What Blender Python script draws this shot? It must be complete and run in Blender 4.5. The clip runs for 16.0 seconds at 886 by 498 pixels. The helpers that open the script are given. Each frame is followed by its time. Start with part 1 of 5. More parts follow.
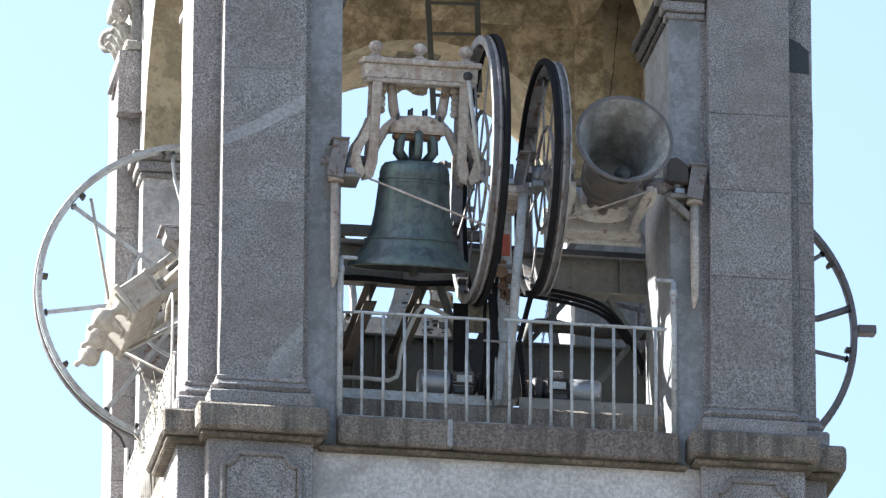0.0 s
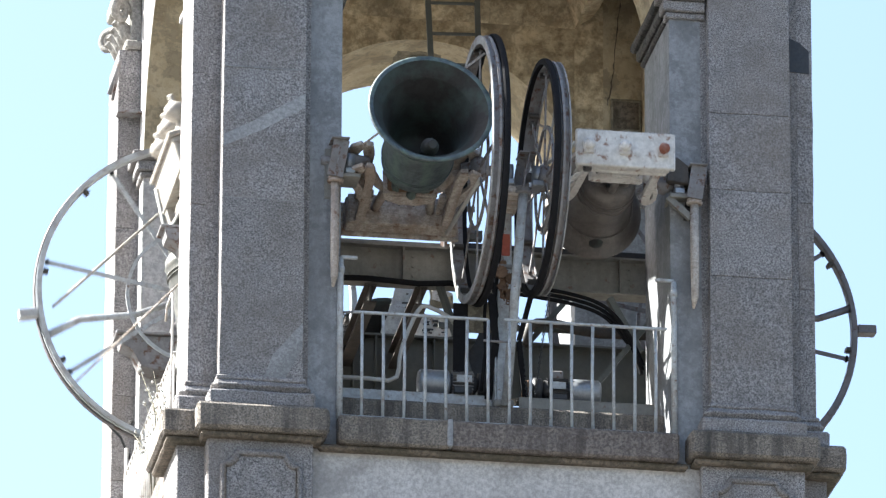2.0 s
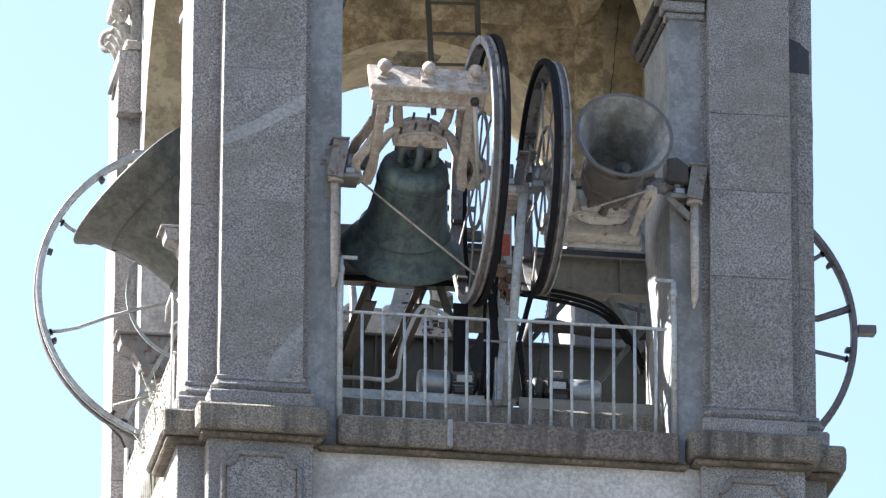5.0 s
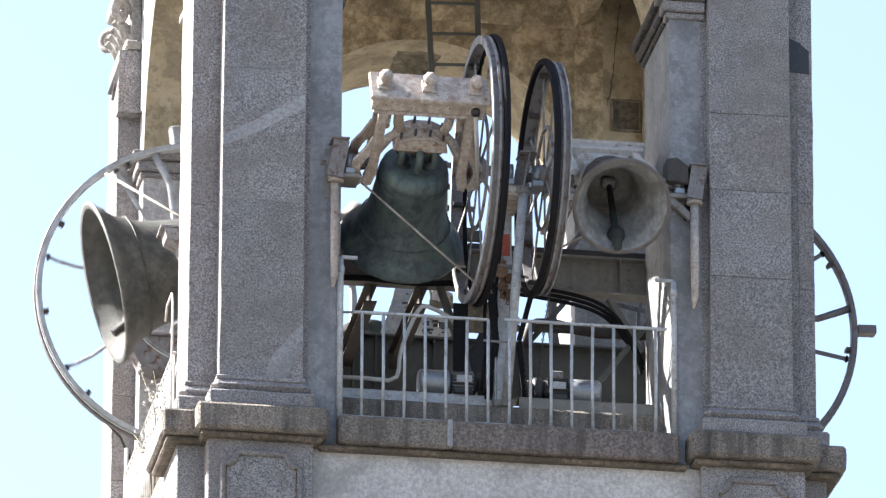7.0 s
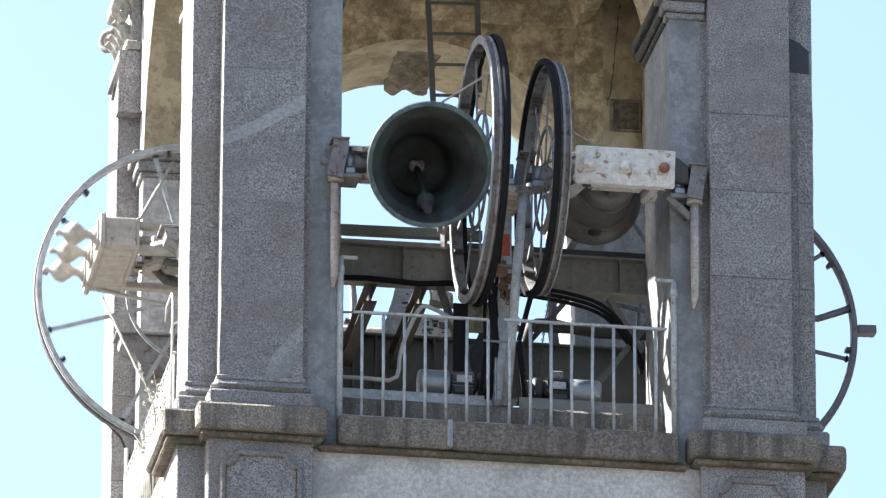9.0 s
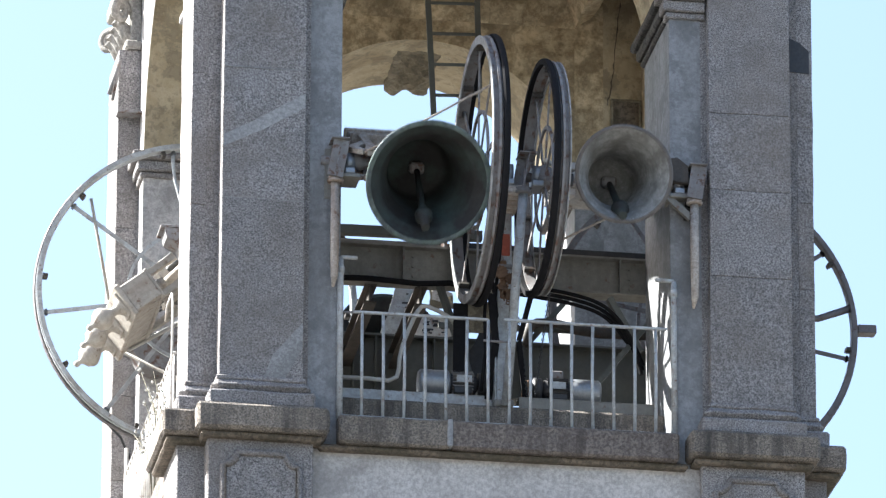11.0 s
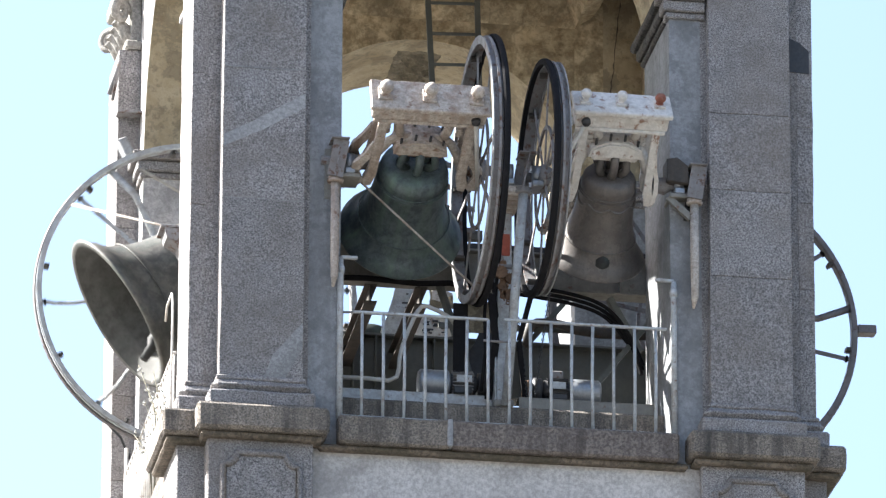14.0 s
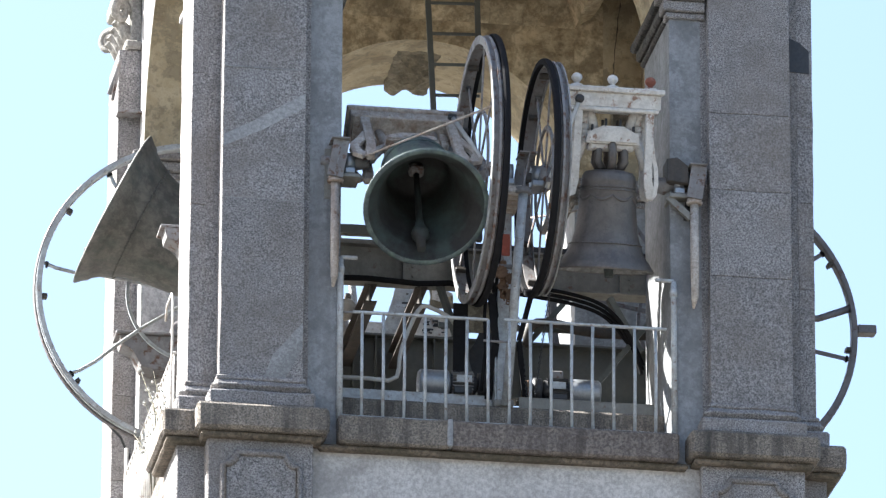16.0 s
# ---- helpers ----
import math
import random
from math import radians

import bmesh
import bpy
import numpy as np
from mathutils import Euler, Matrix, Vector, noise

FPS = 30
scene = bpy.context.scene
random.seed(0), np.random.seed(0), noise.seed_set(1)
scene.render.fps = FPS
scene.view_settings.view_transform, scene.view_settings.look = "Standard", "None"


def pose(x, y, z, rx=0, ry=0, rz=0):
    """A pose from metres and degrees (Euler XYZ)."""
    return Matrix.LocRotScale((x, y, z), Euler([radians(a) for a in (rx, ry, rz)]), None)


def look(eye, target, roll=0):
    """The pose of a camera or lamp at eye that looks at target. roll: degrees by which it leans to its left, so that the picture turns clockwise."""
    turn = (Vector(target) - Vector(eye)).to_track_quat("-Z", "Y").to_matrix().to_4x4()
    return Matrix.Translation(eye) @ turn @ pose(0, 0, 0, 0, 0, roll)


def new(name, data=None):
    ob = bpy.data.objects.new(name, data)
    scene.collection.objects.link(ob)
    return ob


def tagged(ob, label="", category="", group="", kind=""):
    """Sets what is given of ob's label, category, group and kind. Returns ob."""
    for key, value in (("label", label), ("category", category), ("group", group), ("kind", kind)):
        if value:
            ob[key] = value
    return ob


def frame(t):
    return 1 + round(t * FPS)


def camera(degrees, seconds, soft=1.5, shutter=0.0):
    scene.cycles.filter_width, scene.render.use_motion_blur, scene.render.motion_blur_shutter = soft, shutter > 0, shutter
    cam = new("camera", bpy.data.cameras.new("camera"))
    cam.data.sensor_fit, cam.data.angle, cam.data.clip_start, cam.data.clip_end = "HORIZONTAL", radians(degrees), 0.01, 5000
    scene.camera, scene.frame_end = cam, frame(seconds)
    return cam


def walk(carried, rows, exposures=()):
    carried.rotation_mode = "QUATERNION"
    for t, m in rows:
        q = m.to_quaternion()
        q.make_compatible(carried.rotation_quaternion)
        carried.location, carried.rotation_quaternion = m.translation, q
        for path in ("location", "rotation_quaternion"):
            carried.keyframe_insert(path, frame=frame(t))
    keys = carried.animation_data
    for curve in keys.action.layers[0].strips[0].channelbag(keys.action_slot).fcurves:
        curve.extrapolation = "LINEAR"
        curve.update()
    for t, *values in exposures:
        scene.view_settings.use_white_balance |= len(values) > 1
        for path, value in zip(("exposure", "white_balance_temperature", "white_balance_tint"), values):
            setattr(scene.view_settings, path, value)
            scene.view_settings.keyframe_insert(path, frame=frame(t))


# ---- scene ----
# The camera: a long lens on a tripod in the square below, standing still.
cam = camera(6.5032, 16.0, soft=1.3, shutter=0.5)
CAM = look((-8.9053, -68.0053, -23.9415), (-1.41259, -21.7440, -6.51293), 0.258)
walk(cam, [(0.0, CAM), (16.0, CAM)], exposures=[(0.0, 2.45, 6150, 7), (2.0, 2.45, 6150, 7), (3.0, 2.56, 6300, 12), (3.5, 2.53, 6220, 10), (4.0, 2.44, 6150, 7), (5.5, 2.46, 6150, 8), (6.5, 2.56, 6300, 11), (7.0, 2.55, 6300, 11), (8.0, 2.44, 6150, 6), (9.0, 2.45, 6150, 7), (12.5, 2.46, 6150, 8), (13.5, 2.48, 6180, 8), (14.5, 2.53, 6250, 10), (15.3, 2.49, 6180, 8), (16.0, 2.48, 6150, 8)])

# ---- light ----
SUN_TO = Vector((-0.73, 0.30, 0.71)).normalized()
world = bpy.data.worlds.new("sky")
scene.world = world
world.use_nodes = True
wn = world.node_tree
sky = wn.nodes.new("ShaderNodeTexSky")
sky.sky_type = "NISHITA"
sky.sun_disc = False
sky.sun_elevation = math.asin(SUN_TO.z)
sky.sun_rotation = math.atan2(SUN_TO.x, SUN_TO.y)
sky.air_density, sky.dust_density, sky.ozone_density = 1.0, 3.0, 0.8
wn.nodes["Background"].inputs["Strength"].default_value = 0.064
wn.links.new(sky.outputs[0], wn.nodes["Background"].inputs["Color"])
sun = new("sun", bpy.data.lights.new("sun", "SUN"))
sun.data.energy, sun.data.angle, sun.data.color = 5.0, radians(0.53), (1.0, 0.95, 0.87)
sun.matrix_world = look(SUN_TO * 60, (0, 0, 0))


# ---- materials ----
def mat(name, base, rough=0.8, metal=0.0, dark=None, light=None, grain=40.0, grain_amt=0.5, stain=1.5,
        stain_col=None, stain_amt=0.4, streak=False, bump=0.3, bump_scale=None, rust=None, rust_amt=0.0, rust_scale=6.0,
        vary=0.0, speck=None, speck_amt=0.3, crack=0.0, spec=0.5, blotch=0.0, blotch_amt=1.0):
    """Two scales of colour, optional streaks running down, rust flakes, specks and relief."""
    m = bpy.data.materials.new(name)
    m.use_nodes = True
    nt = m.node_tree
    N, L = nt.nodes, nt.links
    b = N["Principled BSDF"]
    b.inputs["Metallic"].default_value = metal
    b.inputs["Specular IOR Level"].default_value = spec
    geo = N.new("ShaderNodeTexCoord")
    info = N.new("ShaderNodeObjectInfo")
    shift = N.new("ShaderNodeVectorMath")
    shift.operation = "MULTIPLY_ADD"
    comb = N.new("ShaderNodeCombineXYZ")
    for i, k in enumerate((7.3, 3.1, 5.7)):
        mu = N.new("ShaderNodeMath")
        mu.operation = "MULTIPLY"
        mu.inputs[1].default_value = k
        L.new(info.outputs["Random"], mu.inputs[0])
        L.new(mu.outputs[0], comb.inputs[i])
    shift.inputs[1].default_value = (1, 1, 1)
    L.new(geo.outputs["Object"], shift.inputs[0])
    L.new(comb.outputs[0], shift.inputs[2])
    co = shift.outputs[0]

    def noise_tex(scale, detail=5.0, stretch=None, ro=0.55):
        n = N.new("ShaderNodeTexNoise")
        n.inputs["Scale"].default_value = scale
        n.inputs["Detail"].default_value = detail
        n.inputs["Roughness"].default_value = ro
        src = co
        if stretch:
            v = N.new("ShaderNodeVectorMath")
            v.operation = "MULTIPLY"
            v.inputs[1].default_value = stretch
            L.new(co, v.inputs[0])
            src = v.outputs[0]
        L.new(src, n.inputs["Vector"])
        return n.outputs["Fac"]

    def ramp(fac, lo, hi):
        r = N.new("ShaderNodeMapRange")
        r.inputs["From Min"].default_value, r.inputs["From Max"].default_value = lo, hi
        L.new(fac, r.inputs["Value"])
        return r.outputs[0]

    def times(fac, k):
        mu = N.new("ShaderNodeMath")
        mu.operation = "MULTIPLY"
        mu.inputs[1].default_value = k
        L.new(fac, mu.inputs[0])
        return mu.outputs[0]

    def blend(fac, a, c):
        x = N.new("ShaderNodeMix")
        x.data_type = "RGBA"
        L.new(fac, x.inputs["Factor"])
        for sock, v in ((x.inputs["A"], a), (x.inputs["B"], c)):
            if isinstance(v, tuple):
                sock.default_value = (*v[:3], 1)
            else:
                L.new(v, sock)
        return x.outputs["Result"]

    dark = dark or tuple(0.5 * c for c in base)
    light = light or tuple(min(1, 1.35 * c) for c in base)
    fine = noise_tex(grain, 8.0, None, 0.78)
    col = blend(ramp(fine, 0.42, 0.58), dark, light)
    col = blend(times(ramp(fine, 0.0, 0.01), 1 - grain_amt), col, base)
    if speck:
        col = blend(times(ramp(noise_tex(grain * 1.7, 5.0, None, 0.7), 0.57, 0.66), speck_amt), col, speck)
    if blotch:
        bl = noise_tex(blotch, 9.0, None, 0.72)
        col = blend(times(ramp(bl, 0.52, 0.57), 0.6 * blotch_amt), col, tuple(0.42 * c for c in base))
        col = blend(times(ramp(noise_tex(blotch * 3.3, 6.0, None, 0.7), 0.54, 0.60), 0.5 * blotch_amt), col, tuple(0.5 * c for c in base))
        col = blend(times(ramp(bl, 0.44, 0.38), 0.35 * blotch_amt), col, tuple(min(1, 1.5 * c) for c in base))
    if crack:
        vo = N.new("ShaderNodeTexVoronoi")
        vo.feature = "DISTANCE_TO_EDGE"
        vo.inputs["Scale"].default_value = crack
        wob = N.new("ShaderNodeVectorMath")
        wob.operation = "MULTIPLY_ADD"
        wn3 = N.new("ShaderNodeTexNoise")
        wn3.inputs["Scale"].default_value = 2.5
        L.new(co, wn3.inputs["Vector"])
        wob.inputs[1].default_value = (0.5, 0.5, 0.5)
        L.new(wn3.outputs["Color"], wob.inputs[0])
        L.new(co, wob.inputs[2])
        L.new(wob.outputs[0], vo.inputs["Vector"])
        col = blend(times(ramp(vo.outputs["Distance"], 0.016, 0.004), 0.28), col, tuple(0.3 * c for c in base))
    st = noise_tex(stain, 6.0, (2.8, 2.8, 0.3) if streak else None, 0.62)
    col = blend(times(ramp(st, 0.45, 0.72), stain_amt), col, stain_col or tuple(0.45 * c for c in base))
    if vary:
        v = N.new("ShaderNodeHueSaturation")
        L.new(times(ramp(info.outputs["Random"], -1.0 / vary + 1.0, 1.0), 1.0), v.inputs["Value"])
        r = N.new("ShaderNodeMapRange")
        r.inputs["To Min"].default_value, r.inputs["To Max"].default_value = 1 - vary, 1 + vary
        L.new(info.outputs["Random"], r.inputs["Value"])
        L.new(r.outputs[0], v.inputs["Value"])
        L.new(col, v.inputs["Color"])
        col = v.outputs[0]
    rr = None
    if rust:
        rr = times(ramp(noise_tex(rust_scale, 7.0, None, 0.68), 0.62 - 0.25 * rust_amt, 0.70 - 0.2 * rust_amt), 0.9)
        col = blend(rr, col, rust)
    L.new(col, b.inputs["Base Color"])
    ro = N.new("ShaderNodeMapRange")
    ro.inputs["To Min"].default_value, ro.inputs["To Max"].default_value = max(0.05, rough - 0.12), min(1, rough + 0.12)
    L.new(st, ro.inputs["Value"])
    L.new(ro.outputs[0], b.inputs["Roughness"])
    if bump:
        bp = N.new("ShaderNodeBump")
        bp.inputs["Strength"].default_value = bump
        bp.inputs["Distance"].default_value = 0.01
        L.new(noise_tex(bump_scale or grain, 5.0), bp.inputs["Height"])
        L.new(bp.outputs[0], b.inputs["Normal"])
    return m


GRANITE = mat("granite", (0.225, 0.212, 0.212), 0.85, grain=62, grain_amt=1.0, dark=(0.085, 0.081, 0.083), light=(0.37, 0.352, 0.35),
              stain=1.3, stain_col=(0.165, 0.142, 0.125), stain_amt=0.7, bump=1.0, vary=0.10, speck=(0.06, 0.058, 0.06), speck_amt=0.55, blotch=3.4, blotch_amt=0.45)
VEIN = mat("granite vein", (0.29, 0.29, 0.29), 0.85, grain=28, grain_amt=0.7, dark=(0.19, 0.19, 0.2), light=(0.37, 0.37, 0.37), bump=0.5)
FAINT = mat("faint vein", (0.245, 0.242, 0.24), 0.85, grain=46, grain_amt=0.7, dark=(0.15, 0.15, 0.155), light=(0.33, 0.33, 0.33), bump=0.6, blotch=5.0, blotch_amt=0.4)
LEDGE = mat("weathered ledge stone", (0.195, 0.168, 0.14), 0.9, grain=60, grain_amt=0.9, dark=(0.065, 0.057, 0.05), light=(0.29, 0.25, 0.21),
            stain=2.0, stain_col=(0.04, 0.037, 0.035), stain_amt=0.9, streak=True, bump=1.0, vary=0.14, blotch=3.2, blotch_amt=0.7)
REDLEDGE = mat("reddish ledge stone", (0.135, 0.112, 0.098), 0.9, grain=34, grain_amt=0.9, dark=(0.07, 0.058, 0.052), light=(0.21, 0.18, 0.16), speck=(0.16, 0.10, 0.075), speck_amt=0.3, blotch=1.6, blotch_amt=0.5,
               stain=2.6, stain_col=(0.055, 0.045, 0.042), stain_amt=0.75, streak=True, bump=0.8)
CEMENT = mat("grey cement render", (0.24, 0.245, 0.255), 0.9, grain=18, grain_amt=0.35, stain=1.6, stain_col=(0.14, 0.14, 0.145),
             stain_amt=0.65, streak=True, bump=0.5, speck=(0.12, 0.12, 0.13), speck_amt=0.45, blotch=2.0, blotch_amt=0.75)
STUCCO = mat("pale stucco", (0.47, 0.45, 0.44), 0.92, grain=22, grain_amt=0.5, stain=1.1, stain_col=(0.22, 0.205, 0.195), stain_amt=0.55, blotch=1.1, blotch_amt=0.5,
             bump=0.4, speck=(0.3, 0.29, 0.28), speck_amt=0.4)
OCHRE = mat("ochre vault plaster", (0.52, 0.42, 0.275), 0.95, grain=6, grain_amt=0.9, dark=(0.28, 0.215, 0.13), light=(0.60, 0.50, 0.34),
            stain=1.7, stain_col=(0.075, 0.055, 0.03), stain_amt=0.7, bump=0.8, bump_scale=9, speck=(0.15, 0.12, 0.07), speck_amt=0.4, crack=0.8, blotch=2.8)
PALE_OCHRE = mat("flaked pale plaster", (0.40, 0.34, 0.24), 0.95, grain=6, grain_amt=0.6, dark=(0.36, 0.29, 0.18), stain=2.4,
                 stain_col=(0.17, 0.13, 0.075), stain_amt=0.6, bump=0.8, bump_scale=12, blotch=3.0)
GREY_BRONZE = mat("grey bronze", (0.10, 0.097, 0.09), 0.58, 0.3, grain=9, grain_amt=0.7, dark=(0.055, 0.055, 0.052), light=(0.145, 0.135, 0.12), blotch=4.0, blotch_amt=0.6,
                  stain=2.2, stain_col=(0.05, 0.075, 0.068), stain_amt=0.5, streak=True, bump=0.15, bump_scale=24)
ROUGHSTONE = mat("rough bare stone", (0.24, 0.21, 0.155), 0.95, grain=10, grain_amt=0.8, stain=5, stain_col=(0.09, 0.075, 0.05), stain_amt=0.7, bump=1.0, bump_scale=14, blotch=7.0)
DARKIRON = mat("weathered dark iron", (0.15, 0.14, 0.145), 0.6, 0.2, grain=20, grain_amt=0.4, stain=5.0, stain_col=(0.08, 0.07, 0.065), stain_amt=0.6, bump=0.25,
               rust=(0.09, 0.05, 0.035), rust_amt=0.3, rust_scale=12)
RUSTRED = mat("red oxide", (0.20, 0.065, 0.04), 0.8, grain=20, grain_amt=0.4, stain=9, stain_col=(0.4, 0.33, 0.28), stain_amt=0.5, bump=0.2)
GREEN_BRONZE = mat("green bronze", (0.078, 0.098, 0.106), 0.54, 0.35, grain=12, grain_amt=0.7, dark=(0.042, 0.055, 0.062), light=(0.115, 0.14, 0.145),
                   stain=2.6, stain_col=(0.13, 0.19, 0.15), stain_amt=0.7, streak=True, bump=0.2, bump_scale=26, blotch=4.0, blotch_amt=0.55)
BROWN_BRONZE = mat("brown bronze", (0.135, 0.118, 0.11), 0.52, 0.3, grain=10, grain_amt=0.6, dark=(0.07, 0.06, 0.056), light=(0.17, 0.15, 0.135), blotch=5.0, blotch_amt=0.4,
                   stain=2.4, stain_col=(0.095, 0.10, 0.105), stain_amt=0.5, streak=True, bump=0.12, bump_scale=30)
LINING = mat("dull bronze lining", (0.055, 0.054, 0.05), 0.8, 0.1, grain=9, grain_amt=0.6, stain=2.2, stain_col=(0.09, 0.10, 0.09), stain_amt=0.5, streak=True, bump=0.2)
LIME = mat("limescale lined bronze", (0.25, 0.25, 0.245), 0.75, 0.05, grain=8, grain_amt=0.6, stain=2.2, stain_col=(0.11, 0.10, 0.09),
           stain_amt=0.75, streak=True, bump=0.3, blotch=3.0, blotch_amt=0.5)
# near-black base also puts the throat shade of the large bell into its lining
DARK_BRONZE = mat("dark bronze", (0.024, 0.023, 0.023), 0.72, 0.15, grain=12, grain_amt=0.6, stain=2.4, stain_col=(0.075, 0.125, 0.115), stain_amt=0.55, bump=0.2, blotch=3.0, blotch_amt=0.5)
WHITE = mat("chalky white paint", (0.41, 0.365, 0.325), 0.75, grain=22, grain_amt=0.6, stain=3.0, stain_col=(0.21, 0.14, 0.10), stain_amt=0.85, streak=True,
            bump=0.4, rust=(0.15, 0.085, 0.055), rust_amt=0.22, rust_scale=11, blotch=6.0, blotch_amt=0.35)
CREAM = mat("cream paint", (0.36, 0.335, 0.30), 0.65, grain=16, grain_amt=0.3, stain=3.0, stain_col=(0.24, 0.19, 0.15), stain_amt=0.5, streak=True,
            bump=0.3, rust=(0.15, 0.09, 0.06), rust_amt=0.12, rust_scale=10)
CLEANWHITE = mat("white paint", (0.56, 0.54, 0.515), 0.6, grain=16, grain_amt=0.3, stain=5.0, stain_col=(0.33, 0.27, 0.22), stain_amt=0.55,
                 bump=0.2, rust=(0.20, 0.10, 0.06), rust_amt=0.22, rust_scale=12)
GREYIRON = mat("grey painted iron", (0.21, 0.205, 0.21), 0.78, 0.0, spec=0.3, grain=20, grain_amt=0.35, stain=5.0, stain_col=(0.12, 0.10, 0.09), stain_amt=0.6,
               bump=0.25, rust=(0.10, 0.05, 0.03), rust_amt=0.35, rust_scale=12)
RAILPAINT = mat("rail paint", (0.40, 0.42, 0.44), 0.55, 0.1, grain=25, grain_amt=0.3, stain=7.0, stain_col=(0.2, 0.17, 0.145), stain_amt=0.7,
                bump=0.2, rust=(0.17, 0.11, 0.08), rust_amt=0.12, rust_scale=18)
PLATE = mat("worn grey rim paint", (0.30, 0.305, 0.31), 0.65, 0.1, grain=20, grain_amt=0.5, stain=4.0, stain_col=(0.13, 0.11, 0.095), stain_amt=0.75,
            bump=0.3, rust=(0.11, 0.06, 0.04), rust_amt=0.3, rust_scale=10)
GIRDER = mat("girder paint", (0.21, 0.203, 0.185), 0.6, 0.1, grain=12, grain_amt=0.25, stain=2.0, stain_col=(0.10, 0.09, 0.08), stain_amt=0.5,
             streak=True, bump=0.15, rust=(0.13, 0.07, 0.045), rust_amt=0.1, rust_scale=8)
RUBBER = mat("black rubber", (0.011, 0.011, 0.013), 0.85, grain=30, grain_amt=0.4, stain=5, stain_col=(0.025, 0.023, 0.023), stain_amt=0.4, bump=0.2, spec=0.12)
BLACK = mat("black paint", (0.025, 0.026, 0.03), 0.5, grain=30, grain_amt=0.4, stain=6, stain_col=(0.06, 0.05, 0.045), stain_amt=0.4, bump=0.15)
ALU = mat("cast aluminium", (0.29, 0.305, 0.33), 0.42, 0.6, grain=30, grain_amt=0.2, stain=6, stain_col=(0.25, 0.26, 0.28), stain_amt=0.4, bump=0.1)
RUST = mat("rusty iron", (0.155, 0.092, 0.055), 0.9, 0.1, grain=30, grain_amt=0.6, stain=6, stain_col=(0.09, 0.055, 0.04), stain_amt=0.6, bump=0.4)
RED = mat("red paint", (0.42, 0.09, 0.05), 0.6, grain=20, grain_amt=0.3, stain=8, stain_col=(0.2, 0.07, 0.05), stain_amt=0.5, bump=0.2)
CABLE = mat("pale conduit", (0.45, 0.44, 0.42), 0.6, grain=30, grain_amt=0.2, stain=6, stain_amt=0.3, bump=0.1)
GREENFRAME = mat("grey green paint", (0.10, 0.105, 0.097), 0.6, 0.1, grain=12, grain_amt=0.3, stain=3, stain_col=(0.05, 0.047, 0.042), stain_amt=0.5, bump=0.15)
SOOTY = mat("sooty brown steel paint", (0.045, 0.04, 0.036), 0.7, 0.1, grain=14, grain_amt=0.5, stain=3.0, stain_col=(0.09, 0.07, 0.055), stain_amt=0.5, streak=True, bump=0.3,
            rust=(0.10, 0.06, 0.04), rust_amt=0.15, rust_scale=9)
MOSS = mat("mossy brown stone", (0.13, 0.105, 0.082), 0.95, grain=20, grain_amt=0.8, dark=(0.05, 0.042, 0.035), light=(0.19, 0.155, 0.12), stain=3, blotch=3.0, blotch_amt=0.6,
           stain_col=(0.05, 0.05, 0.03), stain_amt=0.5, bump=0.6)
PLANT = mat("dry weed", (0.17, 0.16, 0.115), 0.8, grain=30, grain_amt=0.4, stain=8, stain_amt=0.3, bump=0)
GROUND = mat("town ground", (0.10, 0.095, 0.085), 0.9, grain=0.8, grain_amt=0.4, stain=0.05, stain_amt=0.3, bump=0)
# near-black stone: shade under the arch and soot share this colour
SHADE_SOOTSTONE = mat("stone darkened for shade and soot", (0.06, 0.057, 0.055), 0.95, grain=16, grain_amt=0.9, dark=(0.025, 0.024, 0.024), light=(0.13, 0.12, 0.11), stain=2.5,
                stain_col=(0.02, 0.02, 0.02), stain_amt=0.7, bump=0.8, blotch=4.0, blotch_amt=0.6)
LIGHTSTONE = mat("carved stone", (0.30, 0.285, 0.265), 0.9, grain=26, grain_amt=0.6, stain=1.4, stain_col=(0.14, 0.13, 0.115), stain_amt=0.7,
                 bump=0.6, blotch=6.0, vary=0.06)


# ---- mesh helpers ----
def box(bm, x0, x1, y0, y1, z0, z1, bevel=0.0, m=None, seg=1):
    vs = [bm.verts.new((x, y, z)) for x in (x0, x1) for y in (y0, y1) for z in (z0, z1)]
    fs = [bm.faces.new([vs[i] for i in q]) for q in ((0, 1, 3, 2), (4, 6, 7, 5), (0, 4, 5, 1), (2, 3, 7, 6), (0, 2, 6, 4), (1, 5, 7, 3))]
    if bevel:
        es = {e for f in fs for e in f.edges}
        r = bmesh.ops.bevel(bm, geom=list(es), offset=bevel, segments=seg, affect="EDGES", profile=0.5)
        vs = list({v for f in r["faces"] for v in f.verts} | {v for v in vs if v.is_valid})
    if m:
        bmesh.ops.transform(bm, matrix=m, verts=vs)
    return bm


def B(x0, x1, y0, y1, z0, z1, bevel=0.0, m=None, seg=1):
    return box(bmesh.new(), x0, x1, y0, y1, z0, z1, bevel, m, seg)


